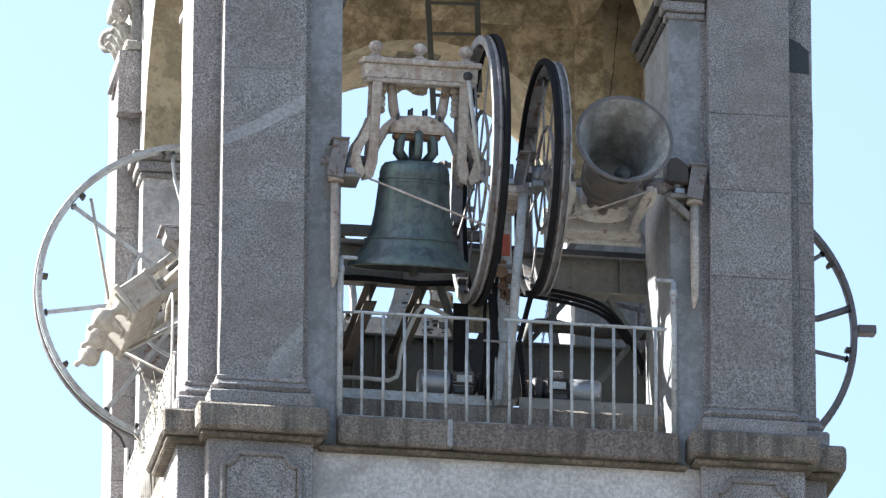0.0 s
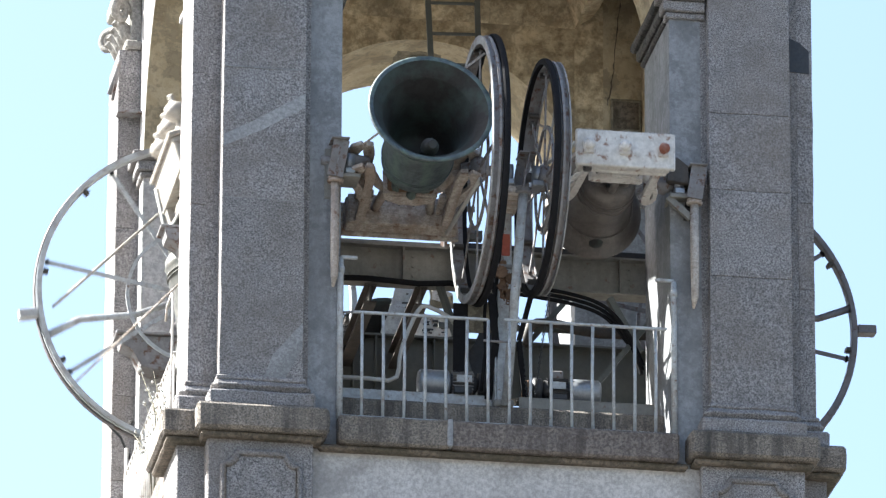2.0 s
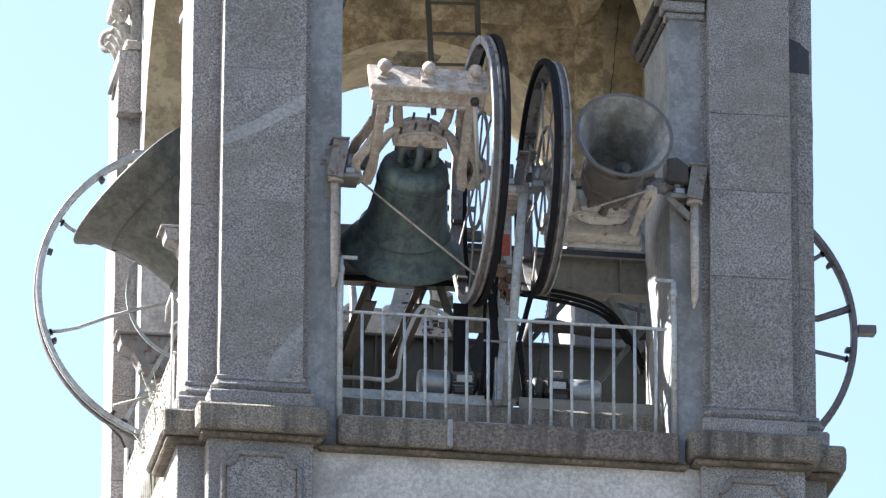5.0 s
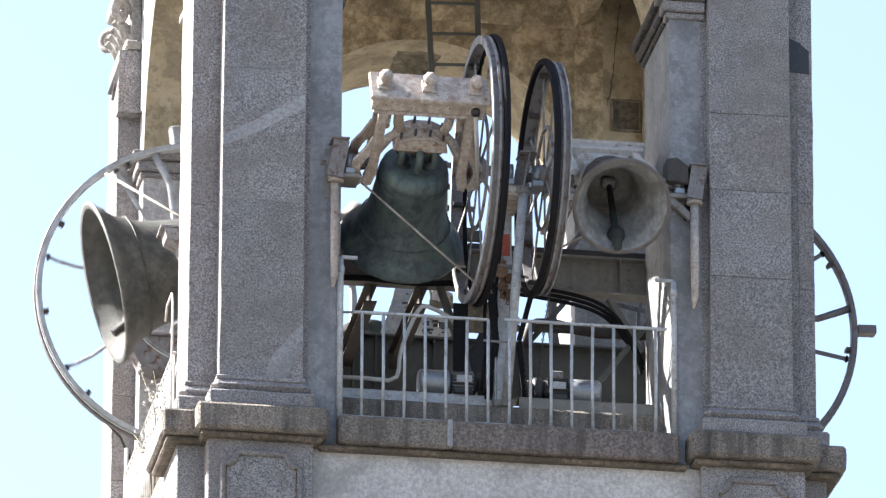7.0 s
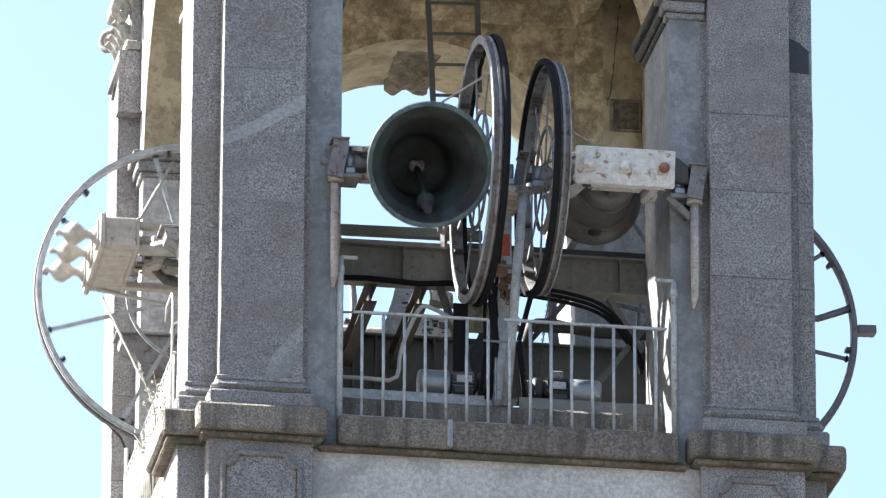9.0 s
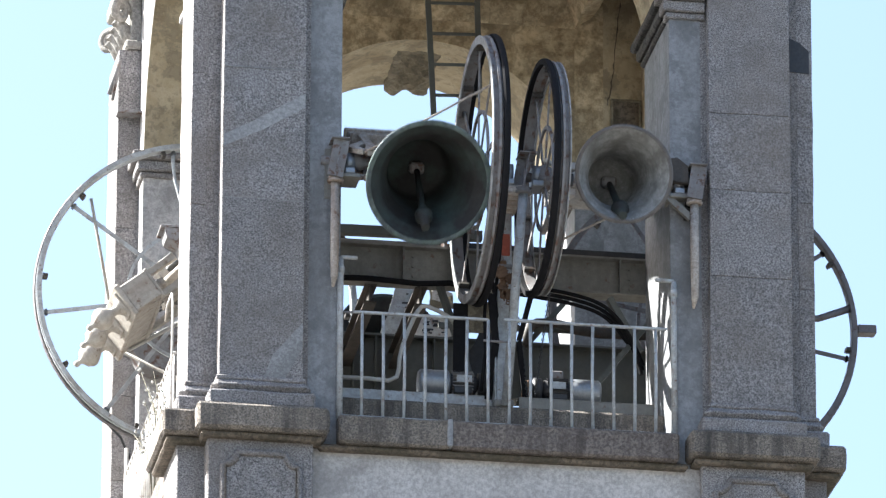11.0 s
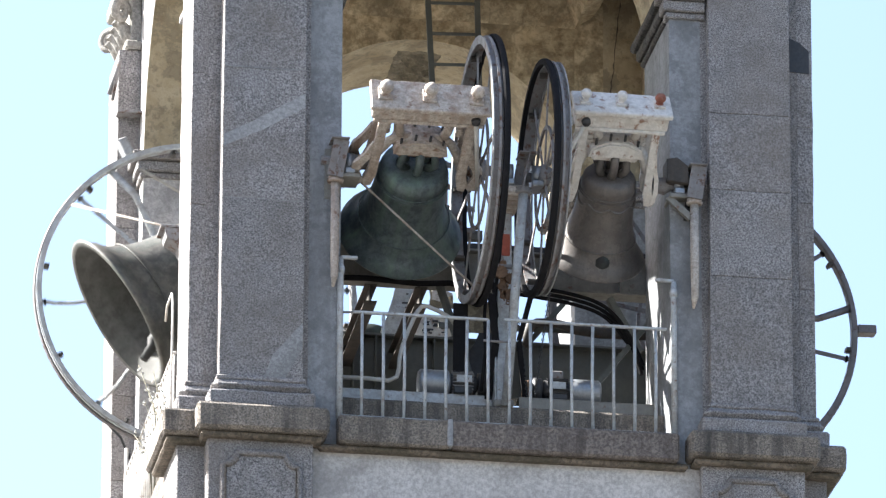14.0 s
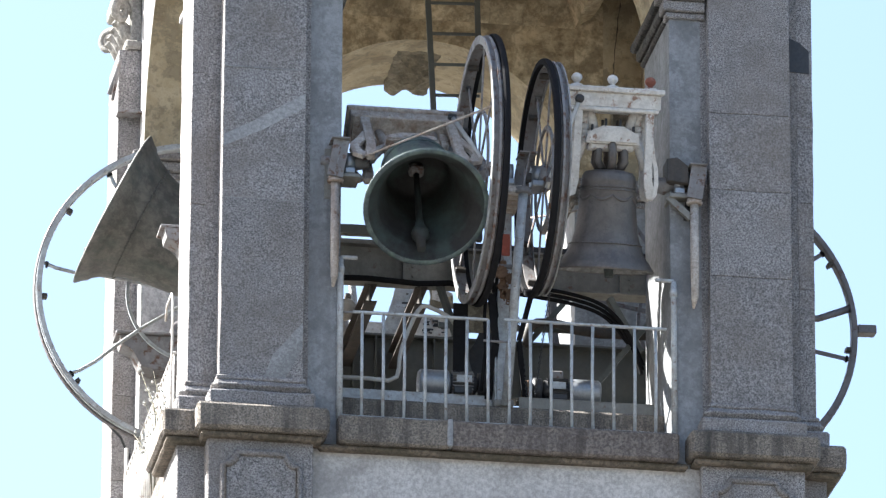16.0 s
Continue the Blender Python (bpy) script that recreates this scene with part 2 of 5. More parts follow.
def tube(bm, pts, r, n=10, cap=True):
    """A round bar along points; r is one radius or one for each point."""
    pts = [Vector(p) for p in pts]
    rs = r if isinstance(r, (list, tuple)) else [r] * len(pts)
    rings, up = [], None
    for i, p in enumerate(pts):
        d = (pts[min(i + 1, len(pts) - 1)] - pts[max(i - 1, 0)]).normalized()
        if up is None:
            up = d.orthogonal().normalized()
        up = (up - d * up.dot(d)).normalized()
        side = d.cross(up)
        rings.append([bm.verts.new(p + rs[i] * (math.cos(a) * up + math.sin(a) * side)) for a in [2 * math.pi * k / n for k in range(n)]])
    for a, c in zip(rings, rings[1:]):
        for k in range(n):
            bm.faces.new((a[k], a[(k + 1) % n], c[(k + 1) % n], c[k])).smooth = True
    if cap:
        bm.faces.new(rings[0][::-1])
        bm.faces.new(rings[-1])
    return bm


def T(pts, r, n=10):
    return tube(bmesh.new(), pts, r, n)


def bar(bm, a, c, w, h, up=(0, 0, 1)):
    """A flat bar of width w and height h from a to c."""
    a, c = Vector(a), Vector(c)
    d = (c - a).normalized()
    up = Vector(up)
    side = d.cross(up)
    if side.length < 1e-4:
        side = d.orthogonal()
    side.normalize()
    up = side.cross(d)
    q = [[bm.verts.new(p + s * w / 2 * side + t * h / 2 * up) for s, t in ((-1, -1), (1, -1), (1, 1), (-1, 1))] for p in (a, c)]
    for k in range(4):
        bm.faces.new((q[0][k], q[0][(k + 1) % 4], q[1][(k + 1) % 4], q[1][k]))
    bm.faces.new(q[0][::-1])
    bm.faces.new(q[1])
    return bm


def lathe(bm, prof, n=48, axis="Z", at=(0, 0, 0), closed=False, smooth=True, a0=0.0, a1=2 * math.pi):
    """Turn a profile of (radius, height) about an axis through at."""
    full = abs(a1 - a0 - 2 * math.pi) < 1e-6
    cols = []
    for k in range(n if full else n + 1):
        a = a0 + (a1 - a0) * k / n
        ring = []
        for r, h in prof:
            u, v = r * math.cos(a), r * math.sin(a)
            p = {"Z": (u, v, h), "X": (h, u, v), "Y": (u, h, v)}[axis]
            ring.append(bm.verts.new(Vector(p) + Vector(at)))
        cols.append(ring)
    m = len(prof)
    for k in range(len(cols) if full else len(cols) - 1):
        a, c = cols[k], cols[(k + 1) % len(cols)]
        for i in range(m if closed else m - 1):
            f = bm.faces.new((a[i], a[(i + 1) % m], c[(i + 1) % m], c[i]))
            f.smooth = smooth
    bmesh.ops.remove_doubles(bm, verts=[v for c in cols for v in c], dist=1e-5)
    return bm


def prism(bm, outline, plane, d0, d1, bevel=0.0):
    """An outline of 2D points pushed from d0 to d1 across a plane 'xz', 'yz' or 'xy'."""
    def put(p, d):
        return {"xz": (p[0], d, p[1]), "yz": (d, p[0], p[1]), "xy": (p[0], p[1], d)}[plane]
    a = [bm.verts.new(put(p, d0)) for p in outline]
    c = [bm.verts.new(put(p, d1)) for p in outline]
    n = len(outline)
    fs = [bm.faces.new(a[::-1]), bm.faces.new(c)] + [bm.faces.new((a[k], a[(k + 1) % n], c[(k + 1) % n], c[k])) for k in range(n)]
    if bevel:
        bmesh.ops.bevel(bm, geom=list({e for f in fs[:2] for e in f.edges}), offset=bevel, segments=2, affect="EDGES")
    return bm


def thing(name, at, label, category, kind="", group=""):
    ob = new(name)
    ob.empty_display_size = 0.1
    ob.location = at
    return tagged(ob, label, category, group, kind)


def part(name, bm, material, parent, label="", local=False, smooth=False):
    """Link a bmesh as one mesh under a thing or a part. World coordinates unless local."""
    bmesh.ops.recalc_face_normals(bm, faces=bm.faces)
    top = parent
    while top.parent:
        top = top.parent
    if not local:
        bmesh.ops.translate(bm, vec=-Vector(top.location), verts=bm.verts)
    me = bpy.data.meshes.new(name)
    bm.to_mesh(me)
    bm.free()
    for m in material if isinstance(material, (list, tuple)) else [material]:
        me.materials.append(m)
    ob = new(name, me)
    ob.parent = parent
    if label:
        ob["label"] = label
    return ob


def rough(bm, amount, scale=6.0):
    """Worn, uneven faces: move the vertices a little."""
    for v in bm.verts:
        v.co += Vector(noise.noise_vector(v.co * scale)) * amount
    return bm


def stone(x0, x1, y0, y1, z0, z1, bevel=0.012):
    """One dressed block with worn arrises."""
    bm = B(x0, x1, y0, y1, z0, z1, bevel)
    long = [e for e in bm.edges if e.calc_length() > 0.16]
    bmesh.ops.subdivide_edges(bm, edges=long, cuts=6, use_grid_fill=True)
    return rough(rough(bm, 0.006, 4.3), 0.005, 19.0)


# ---- the tower ----
W, DEPTH, GROUND_Z, TOP = 5.465, 6.62, -25.6, 7.2
X0, X1 = 1.15, W - 1.15          # the arched openings, front and back
Y0, Y1 = 1.39, DEPTH - 1.39      # the arched openings on the sides
SPRING = 4.34

g = new("ground", bpy.data.meshes.new("ground"))
bm = bmesh.new()
for i in range(2):
    for j in range(2):
        bm.verts.new((-2500 + 5000 * i, -2500 + 5000 * j, GROUND_Z))
bm.verts.ensure_lookup_table()
bm.faces.new([bm.verts[k] for k in (0, 2, 3, 1)])
bm.to_mesh(g.data)
bm.free()
g.data.materials.append(GROUND)
tagged(g, "paved ground of the town far below", "ground", kind="structure")


def corner_pier(fx, fy, joints, out=0.0):
    """A granite corner pier with a pilaster on both outer faces. fx, fy mirror the plan."""
    def X(a, b):
        return sorted((a, b)) if not fx else sorted((W - a, W - b))

    def Y(a, b):
        return sorted((a, b)) if not fy else sorted((DEPTH - a, DEPTH - b))

    def r(a, b, c, d, z0, z1, bev=0.012):
        return stone(*X(a, b), *Y(c, d), z0, z1, bev)
    base = (X(0.5, 0.5)[0], Y(0.6, 0.6)[0], -0.34)
    p = thing("corner_pier", base, "grey speckled granite corner pier with pilasters and a moulded base", "pier", "structure", "belfry corner piers")
    part("core", B(*X(0.0, 0.85), *Y(0.12, 0.85), -0.34, TOP), GRANITE, p)
    part("core_return", B(*X(-0.12, 0.0), *Y(0.243, 0.85), -0.34, TOP), GRANITE, p)
    part("jamb", B(*X(0.85, 1.15), *Y(0.12, 1.39), -0.34, SPRING), CEMENT, p, "smooth grey cement jamb")
    part("jamb", B(*X(-0.12, 0.85), *Y(0.85, 1.39), -0.34, SPRING), STUCCO if fy and not fx else CEMENT, p, "smooth grey cement jamb")
    part("upper_jamb", B(*X(0.85, 1.15), *Y(0.12, 1.39), SPRING, TOP), [OCHRE], p, "stained ochre plaster")
    part("upper_jamb", B(*X(-0.12, 0.85), *Y(0.85, 1.39), SPRING, TOP), [STUCCO if fy and not fx else PALE_OCHRE], p, "stained plaster")
    zs = [0.29] + joints + [5.75]
    for z0, z1 in zip(zs, zs[1:]):
        part("stone", r(0, 0.79, 0, 0.125, z0 + 0.0015, z1 - 0.0015, 0.006), GRANITE, p)
        part("stone", r(-0.27 - out, -0.115, 0.24, 1.03, z0 + 0.0015, z1 - 0.0015, 0.006), GRANITE, p)
    # the moulded base: two tiers and the projecting block course
    for off, z0, z1, bev in ((0.028, 0.245, 0.292, 0.012), (0.072, 0.128, 0.243, 0.052), (0.11, -0.03, 0.126, 0.022)):
        part("base_moulding", r(-off, 0.79 + off, -off, 0.2, z0, z1, bev), GRANITE, p)
        part("base_moulding", r(-0.27 - off, 0.0, 0.24 - off, 1.03 + off, z0, z1, bev), GRANITE, p)
    part("base_block", r(-0.22, 1.02, -0.2, 0.24, -0.288, -0.035, 0.028), LEDGE, p, "dark weathered block")
    part("base_block", r(-0.52, 0.1, 0.04, 1.27, -0.288, -0.035, 0.028), LEDGE, p, "dark weathered block")
    # impost mouldings on the jambs
    for k, (z0, z1, off) in enumerate(((4.22, 4.28, 0.035), (4.285, 4.39, 0.07), (4.395, 4.48, 0.12))):
        part("impost", r(0.8, 1.15 + off, 0.12 - off, 0.26, z0, z1, 0.012), GRANITE, p)
        # inner return coloured darker than the face, painting in its shade and soot
        part("impost", r(0.8, 1.15 + off, 0.262, 1.39 + off, z0, z1, 0.02), LEDGE if fy else SHADE_SOOTSTONE, p, "return of the moulding, shade and soot in its dark colour")
        part("impost", r(-0.12 - off, 0.8, 1.0, 1.39 + off, z0, z1, 0.012), GRANITE, p)
    # scrolled capitals
    for k in range(2):
        cap = bmesh.new()
        if k == 0:
            box(cap, *X(-0.05, 0.84), *Y(-0.05, 0.13), 5.75, 5.85, 0.02)
            box(cap, *X(-0.12, 0.91), *Y(-0.14, 0.13), 6.37, 6.52, 0.02)
            box(cap, *X(0.02, 0.77), *Y(0.0, 0.13), 5.85, 6.37, 0.02)
        else:
            box(cap, *X(-0.29, -0.11), *Y(0.19, 1.08), 5.75, 5.85, 0.02)
            box(cap, *X(-0.38, -0.11), *Y(0.12, 1.15), 6.37, 6.52, 0.02)
            box(cap, *X(-0.24, -0.11), *Y(0.26, 1.01), 5.85, 6.37, 0.02)
        c = part("capital", cap, LIGHTSTONE, p, "carved stone capital with scrolls")
        for s in (0, 1):
            v = bmesh.new()
            pts, rad = [], []
            for i in range(26):
                a = i / 25 * 4.2 * math.pi
                q = 0.125 * (1 - 0.8 * i / 25)
                pts.append((q * math.cos(a), q * math.sin(a)))
                rad.append(0.046 * (1 - 0.45 * i / 25))
            if k == 0:
                cx = X(-0.08, -0.08)[0] if s == 0 else X(0.87, 0.87)[0]
                cy = Y(-0.12, -0.12)[0]
                tube(v, [(cx + u, cy, 6.14 + w) for u, w in pts], rad, 8)
            else:
                cx = X(-0.35, -0.35)[0]
                cy = Y(0.2, 0.2)[0] if s == 0 else Y(1.06, 1.06)[0]
                tube(v, [(cx + (-u if fx else u) * 0.75, cy + (0.6 if s == fy else -0.6) * u, 6.16 + w) for u, w in pts], rad, 8)
            part("scroll", v, LIGHTSTONE, c)
        for i in range(4):
            u = 0.34 + 0.2 * i
            if k == 0:
                leaf = [(X(u - 0.18, u - 0.18)[0], Y(-d, -d)[0], z) for d, z in ((-0.02, 5.84), (0.05, 6.0), (0.13, 6.1), (0.16, 6.04))]
            else:
                leaf = [(X(-0.2 - d, -0.2 - d)[0], Y(u, u)[0], z) for d, z in ((0.02, 5.84), (0.09, 6.0), (0.17, 6.1), (0.20, 6.04))]
            part("carved_leaf", T(leaf, [0.06, 0.075, 0.06, 0.03], 7), LIGHTSTONE, c)
    return p


corner_pier(0, 0, [2.07, 3.40])
corner_pier(1, 0, [1.58, 2.46, 3.24])
corner_pier(0, 1, [1.1, 2.0, 2.9, 3.8], 0.08)
corner_pier(1, 1, [1.2, 2.1, 3.0, 3.9])


def arch_wall(name, along, a0, a1, d0, d1, inner_hi, label):
    """The wall over an opening: a round arch cut through its thickness d0 to d1."""
    n, mid, rad = 28, (a0 + a1) / 2, (a1 - a0) / 2
    bm = bmesh.new()

    def P(a, d, z):
        return bm.verts.new((a, d, z) if along == "x" else (d, a, z))
    cols = []
    for k in range(n + 1):
        t = math.pi * k / n
        a, z = mid - rad * math.cos(t), SPRING + rad * math.sin(t)
        cols.append((P(a, d0, z), P(a, d1, z), P(a, d1, TOP), P(a, d0, TOP)))
    for p, q in zip(cols, cols[1:]):
        for i in range(4):
            f = bm.faces.new((p[i], p[(i + 1) % 4], q[(i + 1) % 4], q[i]))
            # 0 is the soffit, 1 the face at d1, 3 the face at d0
            f.material_index = 2 if i == 0 else (1 if (i == 1) == inner_hi and i in (1, 3) else 0)
    w = new(name, bpy.data.meshes.new(name))
    bmesh.ops.recalc_face_normals(bm, faces=bm.faces)
    bm.to_mesh(w.data)
    bm.free()
    for m in (GRANITE, OCHRE, PALE_OCHRE):
        w.data.materials.append(m)
    return tagged(w, label, "wall", kind="structure")


arch_wall("wall_front", "x", X0, X1, 0.12, 1.39, True, "granite wall above the front arch, ochre plaster inside")
arch_wall("wall_back", "x", X0, X1, Y1, DEPTH - 0.12, False, "wall above the back arch with stained ochre plaster inside")
arch_wall("wall_left", "y", Y0, Y1, -0.12, 0.45, True, "wall above a side arch with ochre plaster inside")
arch_wall("wall_right", "y", Y0, Y1, W - 0.45, W + 0.12, False, "wall above a side arch with ochre plaster inside")

# the vault: four curved webs meeting over the middle
bm = bmesh.new()
n = 20
grid = {}
for i in range(n + 1):
    for j in range(n + 1):
        x, y = X0 + (X1 - X0) * i / n, Y0 + (Y1 - Y0) * j / n
        u, v = abs(2 * i / n - 1), abs(2 * j / n - 1)
        z = 6.15 + 0.9 * math.sqrt(max(0, 1 - max(u, v) ** 2))
        grid[i, j] = bm.verts.new((x, y, z))
for i in range(n):
    for j in range(n):
        bm.faces.new((grid[i, j], grid[i + 1, j], grid[i + 1, j + 1], grid[i, j + 1]))
ceil = new("ceiling", bpy.data.meshes.new("ceiling"))
bm.to_mesh(ceil.data)
bm.free()
ceil.data.materials.append(OCHRE)
so = ceil.modifiers.new("thick", "SOLIDIFY")
so.thickness, so.offset = 0.2, 1.0
tagged(ceil, "stained ochre plaster vault over the bell chamber", "ceiling", kind="structure")
roof = new("roof", bpy.data.meshes.new("roof"))
bm = B(-0.3, W + 0.3, -0.2, DEPTH + 0.2, TOP + 0.004, TOP + 0.5, 0.05)
bm.to_mesh(roof.data)
bm.free()
roof.data.materials.append(GRANITE)
tagged(roof, "plain granite top course closing the tower", "roof", kind="structure")

# the shaft under the belfry, with its pedestals and framed panels
shaft = thing("wall_shaft", (W / 2, DEPTH / 2, GROUND_Z), "tower shaft of pale weathered stucco between granite pedestals", "wall", "structure")
part("body", B(0.0, W, 0.1, DEPTH - 0.1, GROUND_Z, -0.34), STUCCO, shaft)


def pedestal(fx, fy):
    def X(a, b):
        return sorted((a, b)) if not fx else sorted((W - a, W - b))

    def Y(a, b):
        return sorted((a, b)) if not fy else sorted((DEPTH - a, DEPTH - b))
    p = part("pedestal", stone(*X(-0.1, 0.89), *Y(-0.02, 0.3), -2.4, -0.30, 0.012), GRANITE, shaft, "granite pedestal with a framed panel")
    part("pedestal_side", stone(*X(-0.36, 0.05), *Y(0.22, 1.13), -2.4, -0.30, 0.012), GRANITE, shaft)
    # a bead moulding runs round the panel, its corners scooped out in quarter rounds
    a, b, zt, zb, c = 0.045, 0.76, -0.47, -2.2, 0.13
    o = [(a, zb), (a, zt - c)]
    for k in range(1, 6):
        o.append((a + c * math.sin(k * math.pi / 12), zt - c + c * (1 - math.cos(k * math.pi / 12))))
    o += [(a + c, zt), ((a + b) / 2, zt)]
    o += [(a + b - u, v) for u, v in reversed(o[:-1])]
    if fx:
        o = [(W - u, v) for u, v in o]
    y = Y(-0.02, -0.02)[0]
    bead = tube(bmesh.new(), [(u, y + (0.022 if fy else -0.022), v) for u, v in o], 0.034, 8)
    part("panel_bead", rough(bead, 0.006, 9.0), GRANITE, p)
    part("panel", prism(bmesh.new(), o, "xz", y + (0.016 if fy else -0.016), y + (-0.05 if fy else 0.05), 0.0), GRANITE, p)
    # string course under the base blocks
    part("string_course", stone(*X(-0.17, 0.97), *Y(-0.12, 0.3), -0.345, -0.285, 0.02), MOSS, shaft, "brown stained moulding")
    part("string_course", stone(*X(-0.47, 0.05), *Y(0.1, 1.2), -0.345, -0.285, 0.02), MOSS, shaft, "brown stained moulding")


for fx in (0, 1):
    for fy in (0, 1):
        pedestal(fx, fy)

# the sill ledges between the piers
ledge = thing("sill_ledge", (W / 2, 0.1, -0.38), "dark weathered stone sill under the front opening with mortar joints", "ledge", "structure")
xs = [1.12, 2.18, 4.36]
for k, (a, b) in enumerate(zip(xs, xs[1:])):
    part("stone", stone(a + 0.004, b - 0.004, -0.07 - 0.006 * (k % 2), 0.5, -0.322, -0.045, 0.022), [LEDGE, REDLEDGE][k], ledge,
         "reddish stone" if k else "")
part("mortar", rough(B(2.15, 2.205, -0.086, 0.3, -0.31, -0.046, 0.01), 0.012, 14), CEMENT, ledge, "pale greenish mortar smear")
part("under_moulding", stone(0.95, 4.45, -0.0, 0.4, -0.375, -0.318, 0.02), MOSS, ledge, "brown mossy moulding")
for side, x0, x1 in (("l", -0.3, 0.3), ("r", W - 0.3, W + 0.3)):
    sl = thing("sill_ledge", ((x0 + x1) / 2, DEPTH / 2, -0.38), "weathered stone sill under a side opening", "ledge", "structure")
    ys = [1.27, 2.3, 3.4, 4.5, DEPTH - 1.27]
    for a, b in zip(ys, ys[1:]):
        part("stone", stone(x0, x1, a + 0.004, b - 0.004, -0.375, -0.045, 0.018), LEDGE, sl)
sl = thing("sill_ledge", (W / 2, DEPTH - 0.1, -0.38), "weathered stone sill under the back opening", "ledge", "structure")
for a, b in ((1.06, 2.6), (2.6, 4.33)):
    part("stone", stone(a + 0.004, b - 0.004, DEPTH - 0.5, DEPTH + 0.07, -0.375, -0.045, 0.018), LEDGE, sl)

floor = new("floor", bpy.data.meshes.new("floor"))
bm = rough(B(0.55, W - 0.55, 0.5, DEPTH - 0.5, -0.3, 0.33, 0.03), 0.01)
bm.to_mesh(floor.data)
bm.free()
floor.data.materials.append(LEDGE)
tagged(floor, "rough dark stone floor of the bell chamber", "floor", kind="structure")

# the square putlog hole and the dark repair block
h = thing("wall_niche", (4.85, Y1 - 0.02, 5.03), "small square niche with a raised plaster frame", "niche", "structure")
bm = bmesh.new()
for a, b, c, d in ((4.69, 4.715, 5.05, 5.40), (4.985, 5.01, 5.05, 5.40), (4.715, 4.985, 5.375, 5.40), (4.715, 4.985, 5.05, 5.075)):
    box(bm, a, b, Y1 - 0.03, Y1 + 0.05, c, d, 0.006)
part("frame", bm, ROUGHSTONE, h)
# no real depth: the shade of the hole is in this panel's dark colour
part("recess", B(4.715, 4.985, Y1 - 0.008, Y1 + 0.02, 5.075, 5.375), MOSS, h, "flat brown panel, dark for the recess shade")
rp = thing("repair_stone", (5.61, 0.235, 3.8), "dark grey repair stone let into the granite", "stone", "structure")
part("stone", prism(bmesh.new(), [(5.51, 3.80), (5.705, 3.79), (5.705, 4.02), (5.62, 4.10), (5.51, 4.15)], "xz", 0.232, 0.3), BLACK, rp)
# bare stones where the plaster of the back arch has fallen
bs = thing("bare_stones", (2.6, 6.2, 5.75), "rough bare stones hanging where the arch plaster fell off", "stone", "structure")
bm = bmesh.new()
nx, ny = 12, 16
low = {}
for i in range(nx + 1):
    for j in range(ny + 1):
        x, y = 2.52 + 0.46 * i / nx, 5.55 + 0.93 * j / ny
        u = (x - (X0 + X1) / 2) / ((X1 - X0) / 2)
        zs = SPRING + (X1 - X0) / 2 * math.sqrt(1 - u * u)
        edge = min(i, nx - i, j, 3) / 3.0
        d = 0.05 * min(1.0, edge) + 0.09 * min(1.0, edge) * noise.noise(Vector((x * 9, y * 9, 1.3))) + 0.07 * (j / ny) ** 3
        low[i, j] = bm.verts.new((x + 0.05 * noise.noise(Vector((2, y * 6, 4))), y + 0.05 * noise.noise(Vector((x * 11, 3, 1))), zs - d - 0.004))
for i in range(nx):
    for j in range(ny):
        bm.faces.new((low[i, j], low[i + 1, j], low[i + 1, j + 1], low[i, j + 1]))
ext = bmesh.ops.extrude_face_region(bm, geom=list(bm.faces))
bmesh.ops.translate(bm, vec=(0, 0, 0.14), verts=[e for e in ext["geom"] if isinstance(e, bmesh.types.BMVert)])
part("stones", bm, ROUGHSTONE, bs)
# ---- bell frame, machinery and railings ----
def girder(a, c, h, w, label, plates, paint=GIRDER):
    a, c = Vector(a), Vector(c)
    gd = thing("girder", (a + c) / 2, label, "girder", group="girders of the bell frame")
    up, t = Vector((0, 0, 1)), 0.02
    part("bottom_flange", bar(bmesh.new(), a + up * t / 2, c + up * t / 2, w, t), paint, gd)
    part("top_flange", bar(bmesh.new(), a + up * (h - t / 2), c + up * (h - t / 2), w, t), paint, gd)
    part("web", bar(bmesh.new(), a + up * h / 2, c + up * h / 2, t, h - 2 * t), paint, gd)
    for k in plates:
        p = a.lerp(c, k)
        d = (c - a).normalized()
        n_ = Vector((0, 0, 1)).cross(d)
        pl = bmesh.new()
        for s in (-1, 1):
            q = p + n_ * s * w * 0.28 + Vector((0, 0, h / 2))
            bar(pl, q - Vector((0, 0, h / 2 - 0.022)), q + Vector((0, 0, h / 2 - 0.022)), w * 0.42, 0.014, d)
        part("stiffener", pl, paint, gd)
        for i in range(3):
            q = p + d * 0.1 + Vector((0, 0, 0.09 + 0.1 * i)) - n_ * 0.0
            bl = bmesh.new()
            for s in (-1, 1):
                tube(bl, [q + n_ * s * 0.008, q + n_ * s * 0.03], 0.014, 6)
            part("bolt", bl, paint, gd)
    return gd


girder((1.0, 1.50, 1.85), (X1 + 0.1, 1.50, 1.85), 0.38, 0.20, "beige painted steel girder across the front opening", (0.28, 0.62, 0.9))
girder((0.5, 3.3, 1.36), (4.95, 3.3, 1.36), 0.60, 0.22, "grey painted steel girder across the middle of the chamber", (0.28, 0.33, 0.46, 0.6, 0.66), GREENFRAME)
girder((0.5, 1.39, 1.60), (0.5, Y1, 1.60), 0.38, 0.20, "grey painted steel girder along a side opening", (0.3, 0.7))
girder((4.89, 1.39, 1.60), (4.89, Y1, 1.60), 0.38, 0.20, "grey painted steel girder along a side opening", (0.3, 0.7))
girder((1.15, 5.87, 1.60), (X1, 5.87, 1.60), 0.38, 0.20, "grey painted steel girder across the back opening", (0.3, 0.7))


